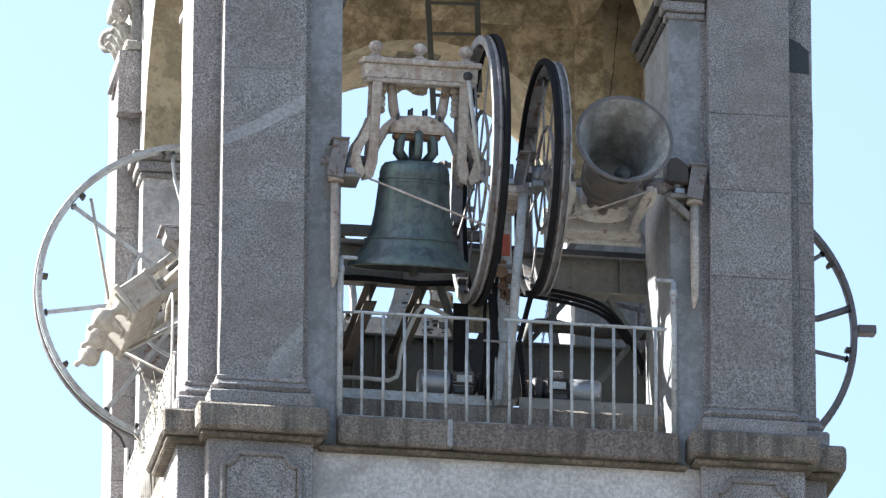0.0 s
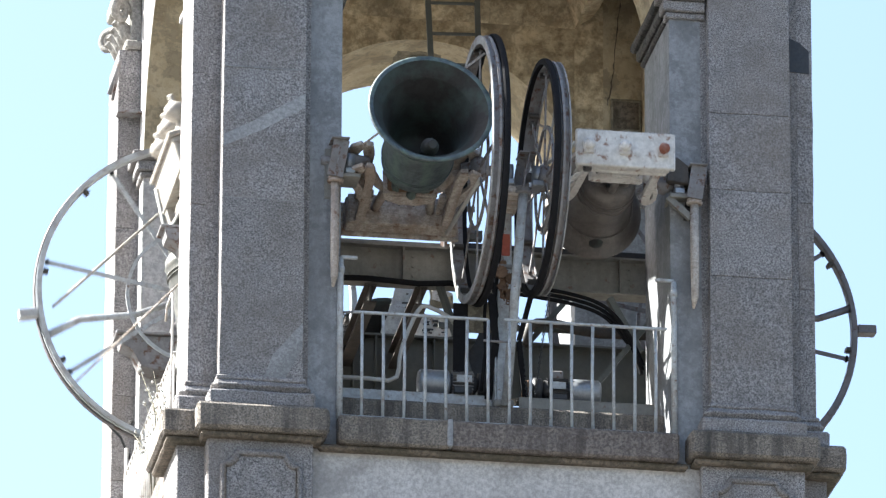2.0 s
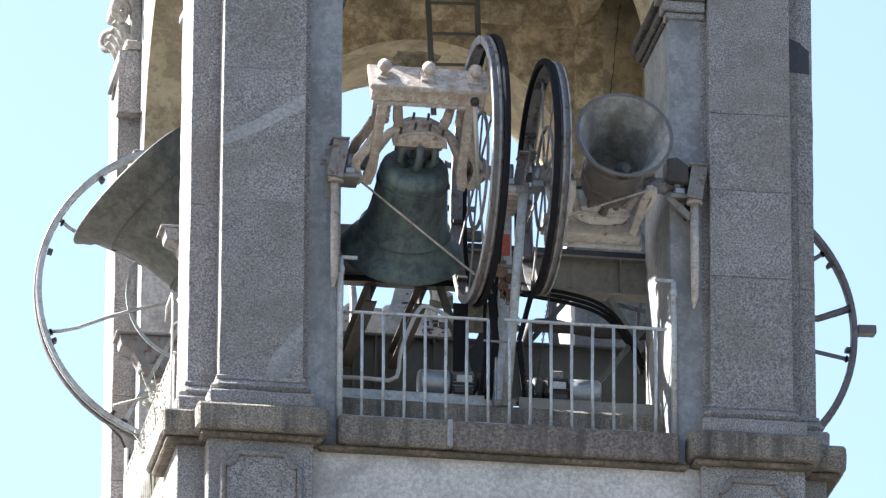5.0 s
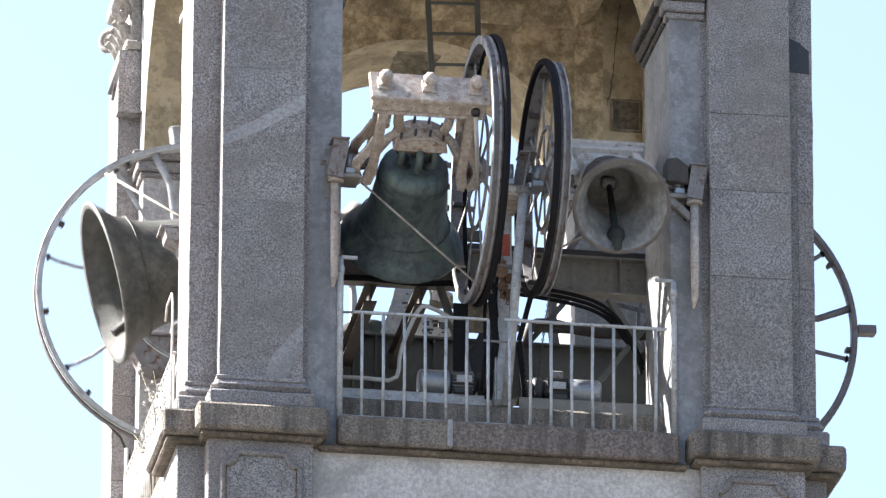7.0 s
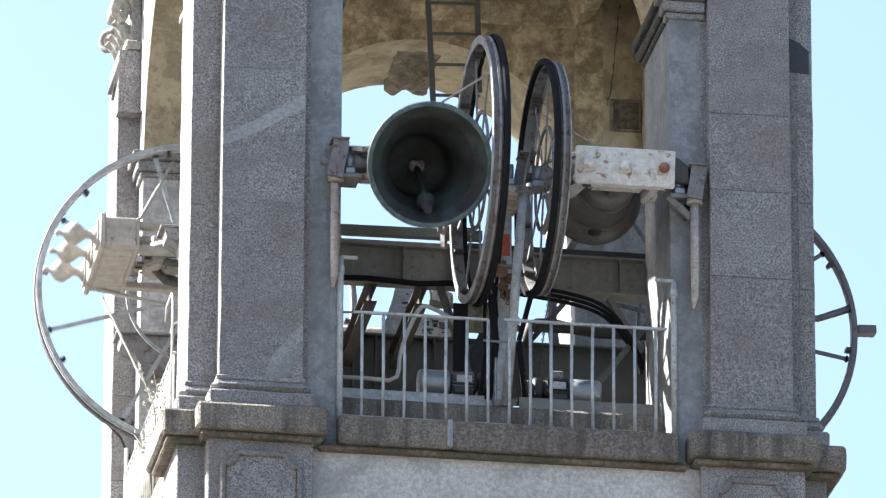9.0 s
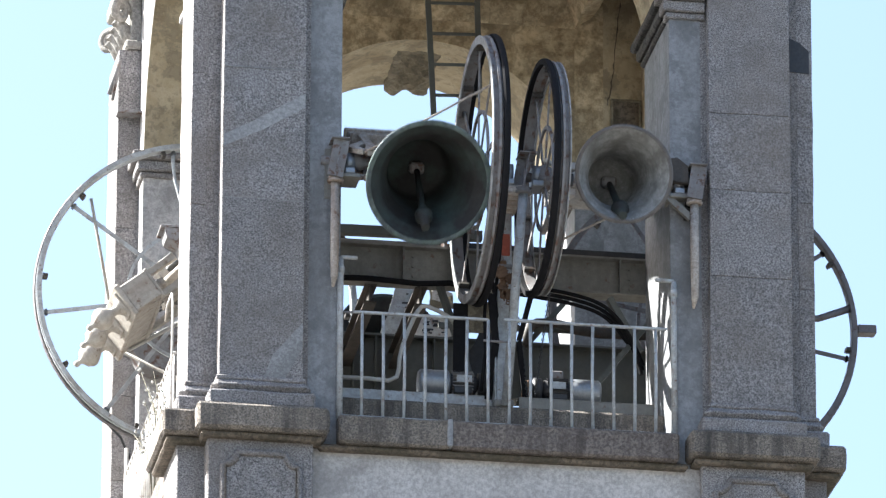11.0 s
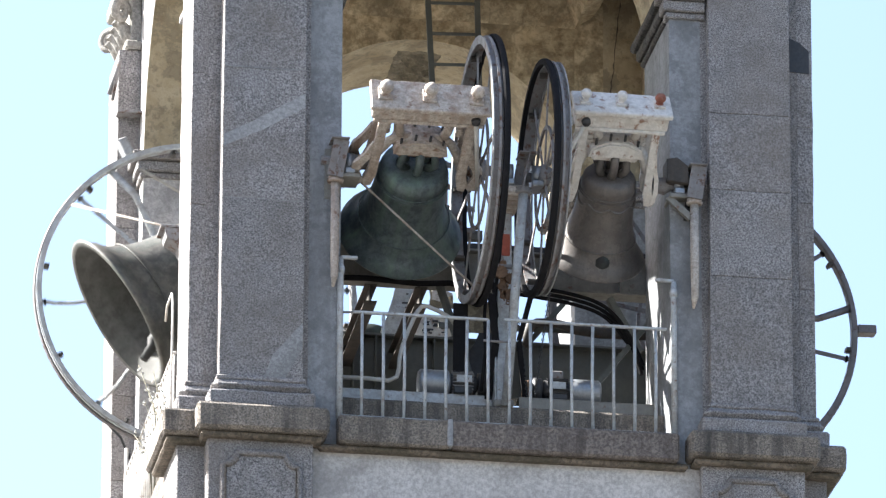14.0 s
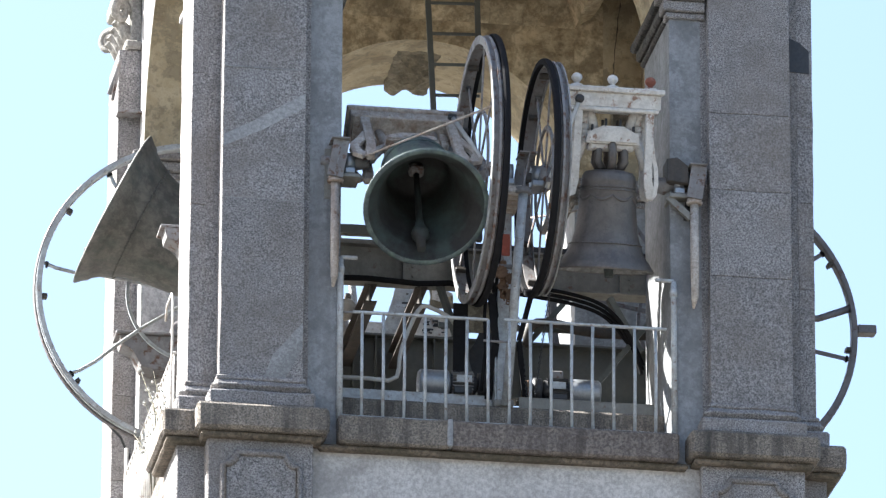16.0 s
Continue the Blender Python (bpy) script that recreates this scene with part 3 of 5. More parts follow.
# ---- the bells ----
PROFILE = [(0.0, 1.0), (0.33, 0.995), (0.48, 0.975), (0.535, 0.94), (0.55, 0.90), (0.562, 0.885), (0.556, 0.87), (0.562, 0.80), (0.572, 0.785),
           (0.568, 0.77), (0.585, 0.65), (0.61, 0.50), (0.65, 0.37), (0.70, 0.275), (0.725, 0.255), (0.735, 0.235), (0.78, 0.175), (0.86, 0.105),
           (0.90, 0.09), (0.93, 0.06), (1.0, 0.012), (1.0, 0.0), (0.965, -0.008), (0.92, 0.0)]
INSIDE = [(0.92, 0.0), (0.88, 0.035), (0.81, 0.09), (0.755, 0.125), (0.74, 0.15), (0.69, 0.235), (0.60, 0.36), (0.55, 0.52), (0.52, 0.70), (0.50, 0.86), (0.42, 0.91), (0.0, 0.93)]


def ring(bm, r0, r1, x0, x1, n=72):
    return lathe(bm, [(r0, x0), (r1, x0), (r1, x1), (r0, x1)], n, "X", closed=True, smooth=False)


def wheel(parent, x, R, side, spokes, phase=0.0, tab=None):
    thin = tab is not None
    iron = DARKIRON if thin and tab > 0 else RAILPAINT if thin else GREYIRON
    rd = 0.05 if thin else 0.085
    """The rope wheel: grooved iron rim, black belt beside it, flat spokes, a collar ring and a hub. side: where the belt lies."""
    w = part("wheel", lathe(bmesh.new(), [(R - 0.055, x - 0.05), (R - 0.055, x + 0.05), (R - 0.04, x + 0.05), (R - 0.035, x + 0.012), (R, x + 0.012),
                                         (R, x - 0.012), (R - 0.035, x - 0.012), (R - 0.04, x - 0.05)], 84, "X", closed=True, smooth=False), iron, parent,
             "grey painted iron wheel rim", True)
    part("flange", ring(bmesh.new(), R - rd, R - 0.004, x - side * 0.062 - 0.006, x - side * 0.062 + 0.006, 84), iron if thin else PLATE, w, "pale grey rim plate", True)
    part("belt", lathe(bmesh.new(), [(R - 0.04, x + side * 0.035), (R - 0.04, x + side * 0.095), (R + 0.012, x + side * 0.095), (R + 0.02, x + side * 0.078),
                                    (R + 0.02, x + side * 0.052), (R + 0.012, x + side * 0.035)], 84, "X", closed=True, smooth=False), DARKIRON if thin else RUBBER, w, "weathered iron band" if thin else "black rubber belt", True)
    for k in range(spokes):
        a = phase + 2 * math.pi * k / spokes
        bm = bmesh.new()
        c, s = math.cos(a), math.sin(a)
        if thin and s < -0.3:
            wave = [(0.10, 0.0), (0.42, 0.05), (0.62, 0.02), (0.80, -0.05), (0.92, -0.03), (1.0, 0.04)]
            tube(bm, [(x, q * (R - 0.05) * c - 0.25 * e * R * s, q * (R - 0.05) * s + 0.25 * e * R * c) for q, e in wave], 0.019, 7)
        else:
            bar(bm, (x, 0.10 * c, 0.10 * s), (x, (R - 0.06) * c, (R - 0.06) * s), 0.014, 0.042, (-0.0, -s, c))
        for t in (-1, 1):
            u = Vector((0, c, s))
            n_ = Vector((0, -s, c))
            box(bm, -0.02, 0.02, -0.03, 0.03, -0.012, 0.012, 0, Matrix.Translation(Vector((x, 0, 0)) + u * (R - 0.085)) @ Matrix.Rotation(a - math.pi / 2, 4, "X"))
        part("spoke", bm, iron, w, local=True)
    part("collar", ring(bmesh.new(), R * 0.42, R * 0.42 + 0.035, x - 0.012, x + 0.012, 48), iron, w, "flat iron ring tying the spokes", True)
    part("hub", lathe(bmesh.new(), [(0.05, x - 0.09), (0.085, x - 0.08), (0.13, x - 0.03), (0.13, x + 0.03), (0.085, x + 0.08), (0.05, x + 0.09)], 24, "X", closed=True), iron, w, "", True)
    for k in range(10):
        a = phase + 0.25 + 2 * math.pi * k / 10
        part("clip", B(x - 0.05, x + 0.05, -0.02, 0.02, R - 0.11, R - 0.06, 0.004, Matrix.Rotation(a, 4, "X")), SOOTY, w, local=True)
    if tab is not None:
        part("tab", B(x - 0.07, x + 0.07, -0.045, 0.045, R + 0.0, R + 0.19, 0.008, Matrix.Rotation(tab, 4, "X")), iron, w, "pale trip plate on the rim", True)
        part("trip_lever", T([(x, 0, 0.1), (x + 0.02, 0.04, R * 0.4), (x - 0.01, -0.03, R * 0.75), (x, 0.05, R - 0.05)], [0.03, 0.034, 0.036, 0.04], 8), iron, w, "", True)
        w.children[-1].rotation_euler = (tab - 0.12, 0, 0)
    return w


def rope(bm, pts, r):
    return tube(bm, pts, r, 7)


def bell(name, at, D, H, L, bronze, inner, paint, wx, R, side, half, top, label, spokes=8, wheel_phase=0.0, tab=None, lacy=True, guy=(-0.73, -0.47), fs=0.8, flare=0.07, deep=0.0):
    """A bell on a painted cast-iron counterweight yoke. The pivot is at the origin and lies along x; the mouth hangs at -L."""
    root = thing(name, at, label, "bell", group="bells of the tower")
    r = D / 2
    z = lambda v: -L + H * v
    b = part("bell_body", lathe(bmesh.new(), [(r * q, z(v)) for q, v in PROFILE], 72), bronze, root, "", True)
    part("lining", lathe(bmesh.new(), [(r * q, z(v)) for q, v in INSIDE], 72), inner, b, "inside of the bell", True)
    # raised inscription bands and a relief on the waist
    for v, q in ((0.82, 0.565), (0.79, 0.573), (0.255, 0.735)):
        part("band", lathe(bmesh.new(), [(r * q, z(v) - 0.006), (r * q + 0.008, z(v) - 0.004), (r * q + 0.008, z(v) + 0.004), (r * q, z(v) + 0.006)], 60, closed=True), bronze, b, "", True)
    if lacy and bronze is BROWN_BRONZE:
        for k in range(8):
            a0 = 2 * math.pi * k / 8
            sw = [(a0 + 2 * math.pi / 8 * i / 8, z(0.735) - 0.05 * H * math.sin(math.pi * i / 8)) for i in range(9)]
            part("garland", T([(r * 0.578 * math.cos(q), r * 0.578 * math.sin(q), h) for q, h in sw], [0.008 + 0.008 * math.sin(math.pi * i / 8) for i in range(9)], 6), bronze, b, "", True)
    # crown loops
    zc = z(1.0)
    for k in range(6):
        a = math.pi * (k + 0.5) / 3
        c, s = math.cos(a) * r * 0.24, math.sin(a) * r * 0.24
        part("crown_loop", T([(c * 0.7, s * 0.7, zc - 0.02), (c * 1.35, s * 1.35, zc + 0.08 * H), (c * 1.25, s * 1.25, zc + 0.20 * H), (c * 0.6, s * 0.6, zc + 0.29 * H)], [0.045, 0.04, 0.04, 0.045], 8), bronze, b, "", True)
    # the clapper
    cl = part("clapper", T([(0, 0, 0), (0, 0, -0.62 * H), (0, 0, -0.70 * H), (0, 0, -0.76 * H), (0, 0, -0.82 * H), (0, 0, -0.86 * H), (0, 0, -0.98 * H)],
                           [0.028, 0.034, 0.05, 0.085, 0.085, 0.05, 0.04], 14), DARK_BRONZE, root, "dark iron clapper", True)
    cl.location = (0, 0, z(0.86))
    # ---- yoke ----
    y = part("yoke", B(-half, half, -0.15, 0.15, top - 0.20 - deep, top - 0.05, 0.012), paint, root, "painted counterweight yoke with rust", True)
    part("yoke_cap", B(-half - 0.03, half + 0.03, -0.18, 0.18, top - 0.055, top, 0.012), paint, y, "", True)
    part("yoke_lip", B(-half + 0.02, half - 0.02, -0.165, 0.165, top - 0.235 - deep, top - 0.195 - deep, 0.01), paint, y, "", True)
    for k, fx in enumerate((-0.80, -0.02, 0.80)):
        prof = [(0.0, 0.0), (0.075, 0.0), (0.08, 0.02), (0.05, 0.045), (0.035, 0.06), (0.06, 0.08), (0.083, 0.115), (0.085, 0.145), (0.065, 0.185), (0.03, 0.205), (0.0, 0.21)]
        if deep:
            prof = [(0.0, 0.0), (0.078, 0.0), (0.08, 0.018), (0.055, 0.035), (0.035, 0.06), (0.034, 0.095), (0.06, 0.125), (0.088, 0.165), (0.09, 0.195), (0.07, 0.235), (0.03, 0.262), (0.018, 0.285), (0.026, 0.305), (0.018, 0.325), (0.0, 0.33)]
        f = part("finial", lathe(bmesh.new(), [(q * fs, top + h * fs) for q, h in prof], 24, at=(fx * half, 0, 0)), (RUSTRED if k == 2 else paint) if fs < 0.7 else paint, y, "white ball finial", True)
        part("plinth", B(fx * half - 0.085 * fs, fx * half + 0.085 * fs, -0.1 * fs, 0.1 * fs, top - 0.004, top + 0.022, 0.006), paint, f, "", True)
    zb = z(1.0) + 0.23 * H
    for s in (-1, 1):
        k = half / 0.56
        xi = s * 0.40 * k
        out = flare - 0.07
        o = [(s * 0.385 * k, top - 0.22), (s * 0.48 * k, top - 0.22), (s * 0.48 * k, 0.08), (s * 0.52 * k, -0.05), (s * 0.50 * k, -0.16), (s * 0.43 * k, -0.14), (s * 0.395 * k, 0.0)]
        wing = [(0.475, 0.44), (0.495, 0.44), (0.555, 0.27), (0.64, 0.15), (0.665, 0.0), (0.64, -0.10), (0.55, -0.16), (0.50, -0.10), (0.55, -0.02), (0.575, 0.06), (0.535, 0.15), (0.475, 0.24)]
        wing = [(s * (u * k + out * max(0, (u - 0.48) / 0.18)), v) for u, v in wing]
        for d in (-1, 1):
            part("yoke_leg", prism(bmesh.new(), o, "xz", d * 0.125 - 0.03, d * 0.125 + 0.03, 0.006), paint, y, "slender cast leg", True)
            part("leg_wing", prism(bmesh.new(), wing, "xz", d * 0.125 - 0.022, d * 0.125 + 0.022, 0.006), paint, y, "curved cast wing", True)
        # swept arm from the leg to the crown clamp
        a = T([(xi + s * 0.02, 0, zb - 0.20), (xi, 0, zb - 0.10), (s * 0.31 * k, 0, zb + 0.06), (s * 0.22 * k, 0, zb + 0.14), (0, 0, zb + 0.13)], [0.04, 0.05, 0.045, 0.05, 0.06], 10)
        part("swept_arm", a, paint, y, "", True)
        part("brace", T([(s * 0.20 * k, 0, zb + 0.13), (s * 0.24 * k, 0, zb + 0.24), (s * 0.28 * k, 0, top - 0.2)], [0.045, 0.05, 0.04], 8), paint, y, "", True)
        if lacy:
            for i in range(5):
                q = s * (half - 0.19), 0.0, top - 0.27 - 0.055 * i
                part("rosette", lathe(bmesh.new(), [(0.0, -0.03), (0.035, -0.03), (0.035, 0.03), (0.0, 0.03)], 10, "Y", q), paint, y, "", True)
        # journal and bearing shaft
        part("journal", lathe(bmesh.new(), [(0.0, s * (half - 0.1)), (0.06, s * (half - 0.1)), (0.085, s * (half + 0.1)), (0.05, s * (half + 0.14)), (0.045, s * (half + 0.36)), (0.0, s * (half + 0.36))], 20, "X"), GREYIRON, y, "iron journal", True)
    cb = bmesh.new()
    prism(cb, [(-0.26, zb + 0.02), (0.26, zb + 0.02), (0.24, zb + 0.12), (0.10, zb + 0.19), (-0.10, zb + 0.19), (-0.24, zb + 0.12)], "xz", -0.15, 0.15, 0.02)
    part("crown_clamp", cb, paint, y, "", True)
    part("clamp_block", B(-0.22, 0.22, -0.11, 0.11, zb - 0.04, zb + 0.03, 0.02), RUST if bronze is GREEN_BRONZE else paint, y, "", True)
    for sx in (-0.2, -0.07, 0.07, 0.2):
        for sy in (-0.09, 0.09):
            hgt = 0.26 if abs(sx) < 0.1 else 0.20
            part("bolt", T([(sx, sy, zb + 0.08), (sx, sy, zb + hgt)], 0.013, 6), BLACK, y, "dark threaded bolt", True)
    # stay rods to the wheel
    sgn = 1 if wx > 0 else -1
    part("stay_rod", T([(sgn * (half - 0.1), -0.165, top - 0.13), (wx, -0.165, -0.1)], 0.022, 8), CABLE, y, "long painted stay rod", True)
    part("stay_rod", T([(sgn * (half - 0.1), 0.165, top - 0.13), (wx, 0.165, -0.1)], 0.022, 8), CABLE, y, "", True)
    part("stay_bolt", lathe(bmesh.new(), [(0.0, -0.19), (0.04, -0.19), (0.045, -0.15), (0.0, -0.15)], 14, "Y", (sgn * (half - 0.1), 0, top - 0.13)), BLACK, y, "", True)
    part("guy_wire", T([(-sgn * half, math.copysign(0.1, guy[0]), -0.12), (wx, guy[0] * R, guy[1] * R)], 0.011, 6), WHITE, y, "thin rusty guy wire", True)
    if deep:
        for d in (-1, 1):
            part("chord_stay", T([(wx, d * 0.06, 0.95), (wx, d * 1.09, 0.42), (wx, d * 1.42, 0.25)], 0.016, 7), paint, y, "thin painted stay to the wheel rim", True)
    # the staple inside the crown that carries the clapper
    part("clapper_staple", B(-0.07, 0.07, -0.055, 0.055, z(0.80), z(0.925), 0.02), GREYIRON, b, "grey iron clapper staple", True)
    wheel(root, wx, R, side, spokes, wheel_phase, tab)
    return root, cl


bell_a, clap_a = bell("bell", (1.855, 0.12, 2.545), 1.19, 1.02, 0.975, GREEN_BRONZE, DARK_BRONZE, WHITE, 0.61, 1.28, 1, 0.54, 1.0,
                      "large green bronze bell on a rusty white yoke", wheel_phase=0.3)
bell_b, clap_b = bell("bell", (3.72, 0.12, 2.50), 0.94, 0.96, 0.84, BROWN_BRONZE, LIME, CLEANWHITE, -0.62, 1.12, -1, 0.445, 0.90,
                      "small brown bronze bell on a white painted yoke", wheel_phase=0.1, fs=0.62, flare=0.0, guy=(0.61, -0.30))
bell_c, clap_c = bell("bell", (0.287, 2.98, 2.53), 1.62, 1.27, 1.09, GREY_BRONZE, LINING, CREAM, 1.03, 1.60, 1, 0.66, 1.17,
                      "biggest green bronze bell on a white yoke in the side opening", wheel_phase=0.49, tab=-1.431, guy=(0.93, -0.37), fs=1.28, deep=0.16)
bell_d, clap_d = bell("bell", (5.40, 2.94, 2.53), 1.05, 0.9, 0.85, BROWN_BRONZE, LIME, CLEANWHITE, 1.03, 1.56, 1, 0.56, 0.9,
                      "bronze bell hanging still in the side opening", wheel_phase=0.148, tab=1.51)
bell_e, clap_e = bell("bell", (2.45, 6.35, 2.53), 1.05, 0.9, 0.85, DARK_BRONZE, DARK_BRONZE, CLEANWHITE, -0.75, 1.1, -1, 0.5, 0.9,
                      "dark bronze bell in the back opening", wheel_phase=0.2)

# swing angles: seconds and degrees, positive with the mouth out over the square
SWING_A = [(0, -17), (0.3, 2), (0.5, 19), (0.75, 37), (1.0, 57), (1.25, 73), (1.5, 88), (1.75, 97), (2.0, 103), (2.3, 106), (2.5, 105), (2.75, 101),
           (3.0, 91), (3.25, 80), (3.5, 63), (3.75, 48), (4.0, 27), (4.2, 10), (4.5, -20), (4.8, -42), (5.1, -60), (5.4, -73), (5.8, -84), (6.1, -87),
           (6.3, -86), (6.5, -83), (6.7, -77), (7.0, -63), (7.25, -51), (7.5, -35), (7.75, -19), (8.0, -2), (8.25, 15), (8.5, 37), (8.75, 53), (9.0, 70),
           (9.2, 79), (9.5, 88), (9.9, 92), (10.3, 88), (10.7, 77), (11.0, 60), (11.3, 37), (11.5, 22), (11.8, 4), (12.1, -17), (12.4, -36), (12.7, -53),
           (13.0, -62), (13.3, -70), (13.6, -73), (14.0, -70), (14.25, -63), (14.5, -52), (14.75, -40), (15.0, -24), (15.3, -7), (15.6, 15), (15.8, 34), (16.0, 46)]
SWING_B = [(0, 99), (0.3, 82), (0.5, 60), (0.75, 30), (1.0, -8), (1.25, -32), (1.5, -51), (1.75, -68), (2.0, -90), (2.25, -99), (2.5, -103), (2.75, -100),
           (3.0, -91), (3.25, -74), (3.5, -52), (3.75, -31), (4.0, -2), (4.2, 26), (4.5, 60), (4.8, 88), (5.1, 107), (5.4, 114), (5.7, 116), (6.0, 113), (6.3, 104),
           (6.5, 97), (6.7, 80), (7.0, 54), (7.25, 24), (7.5, -14), (7.75, -38), (8.0, -65), (8.25, -82), (8.5, -96), (8.75, -100), (9.0, -101), (9.2, -97), (9.5, -85),
           (9.8, -62), (10.1, -32), (10.4, 10), (10.7, 48), (11.0, 75), (11.3, 93), (11.5, 103), (11.8, 106), (12.1, 104), (12.4, 89), (12.7, 70), (13.0, 42), (13.3, 18),
           (13.6, -18), (14.0, -54), (14.25, -67), (14.5, -84), (14.75, -87), (15.0, -84), (15.3, -65), (15.6, -42), (15.8, -28), (16.0, -17)]
SWING_C = [(0, -128), (0.25, -123), (0.5, -115), (0.75, -102), (1.0, -87), (1.25, -73), (1.5, -58), (1.75, -39), (2.0, -18), (2.3, 8), (2.5, 25), (2.75, 45), (3.0, 67),
           (3.25, 86), (3.5, 101), (3.75, 113), (4.0, 120), (4.2, 124), (4.6, 132), (5.0, 134), (5.4, 132), (5.8, 125), (6.3, 110), (6.5, 103), (6.75, 91), (7.0, 74), (7.25, 52),
           (7.5, 28), (7.75, 7), (8.0, -15), (8.3, -41), (8.6, -64), (9.0, -90), (9.2, -103), (9.6, -119), (10.0, -129), (10.4, -132), (10.8, -130), (11.3, -122), (11.5, -115),
           (12.0, -93), (12.5, -65), (12.75, -46), (13.0, -25), (13.25, -4), (13.5, 17), (13.75, 37), (14.0, 56), (14.5, 88), (15.0, 108), (15.5, 115), (16.0, 116)]
SWING_E = [(0, 70), (0.5, 20), (1.0, -25), (1.6, -80), (2.2, -110), (2.8, -115), (3.4, -98), (4.0, -55), (4.5, 0), (5.0, 60), (5.5, 104), (6.0, 124), (6.6, 128),
           (7.2, 112), (7.8, 60), (8.2, 20), (8.5, -5), (9.0, -40), (9.6, -85), (10.2, -110), (10.8, -112), (11.4, -95), (12.0, -55), (12.5, -10), (13.0, 50), (13.5, 95),
           (14.0, 118), (14.6, 126), (15.2, 120), (15.6, 105), (16.0, 75)]


def clapper_rows(swing, sign):
    """The clapper lies against the lower lip once the bell has tipped, and swings over as it comes back."""
    rows = []
    for t, a in swing:
        k = max(-1.0, min(1.0, a / 25.0))
        rows.append((t, k))
    return [(t, sign * 25.0 * k) for t, k in rows]


def motions():
    """All that swings."""
    for ob, cl, rows, fix, sign in ((bell_a, clap_a, SWING_A, (1.855, 0.12, 2.545, 0), -1), (bell_b, clap_b, SWING_B, (3.72, 0.12, 2.50, 0), -1),
                                   (bell_c, clap_c, SWING_C, (0.287, 2.98, 2.53, 90), 1), (bell_d, clap_d, [(0, 2), (16, 2)], (5.40, 2.94, 2.53, 90), 1),
                                   (bell_e, clap_e, SWING_E, (2.45, 6.35, 2.53, 0), 1)):
        walk(ob, [(t, pose(*fix[:3], sign * a, 0, fix[3])) for t, a in rows])
        z = cl.location.z
        walk(cl, [(t, pose(0, 0, z, a, 0, 0)) for t, a in clapper_rows(rows, -sign)])




# ---- railings ----
def pipe_post(rl, x, y, z0, z1, arm):
    p = part("end_post", T([(x, y, z0), (x, y, z1 - 0.12), (x, y, z1)], [0.030, 0.030, 0.026], 12), RAILPAINT, rl)
    part("socket", lathe(bmesh.new(), [(0.0, z1 - 0.16), (0.036, z1 - 0.16), (0.042, z1 - 0.11), (0.03, z1 - 0.07), (0.0, z1 - 0.07)], 12, at=(x, y, 0)), RAILPAINT, p)
    part("arm", B(min(x, x + arm), max(x, x + arm), y - 0.02, y + 0.02, z1 - 0.012, z1 + 0.018, 0.006), RAILPAINT, p)


rl = thing("railing", (2.75, 0.1, -0.045), "grey painted iron railing of thin upright bars", "railing")
pipe_post(rl, 1.15, 0.1, -0.045, 1.57, 0.16)
pipe_post(rl, 4.34, 0.1, -0.045, 1.53, -0.18)
part("top_rail", B(1.27, 2.56, 0.08, 0.12, 1.02, 1.045, 0.006), RAILPAINT, rl)
part("top_rail", B(2.71, 4.27, 0.08, 0.12, 1.03, 1.055, 0.006), RAILPAINT, rl)
part("bottom_rail", B(1.16, 4.33, 0.085, 0.115, -0.02, 0.005, 0.004), RAILPAINT, rl)
part("link_rod", T([(1.15, 0.12, 1.03), (1.36, 0.1, 1.03)], 0.012, 8), GREYIRON, rl)
part("link_rod", T([(2.52, 0.12, 0.83), (2.76, 0.12, 0.83)], 0.012, 8), GREYIRON, rl)
for k in range(15):
    x = 1.36 + 0.2 * k
    j = 0.006 * math.sin(7.3 * k)
    b = T([(x, 0.1, -0.01), (x + j, 0.1 + 0.004 * math.cos(5 * k), 0.5), (x, 0.1, 1.03)], 0.0155, 8)
    part("bar", b, RAILPAINT, rl)

rs = thing("railing", (-0.24, 3.3, -0.045), "white painted iron railing across the side opening", "railing")
part("top_rail", B(-0.26, -0.22, 1.45, 5.15, 1.0, 1.022, 0.006), CLEANWHITE, rs)
part("bottom_rail", B(-0.255, -0.225, 1.45, 5.15, -0.02, 0.003, 0.004), CLEANWHITE, rs)
for k in range(24):
    y = 1.48 + 0.158 * k
    part("bar", T([(-0.24, y, -0.01), (-0.24, y, 1.005)], 0.012, 8), CLEANWHITE, rs)
part("end_post", T([(-0.27, 1.42, -0.04), (-0.27, 1.42, 1.5), (-0.27, 1.50, 1.62), (-0.27, 1.85, 1.62), (-0.27, 1.95, 1.5)], 0.012, 10), CLEANWHITE, rs, "bent pipe end of the rail")
part("end_post", T([(-0.24, 5.18, -0.04), (-0.24, 5.18, 1.3)], 0.022, 10), CLEANWHITE, rs)


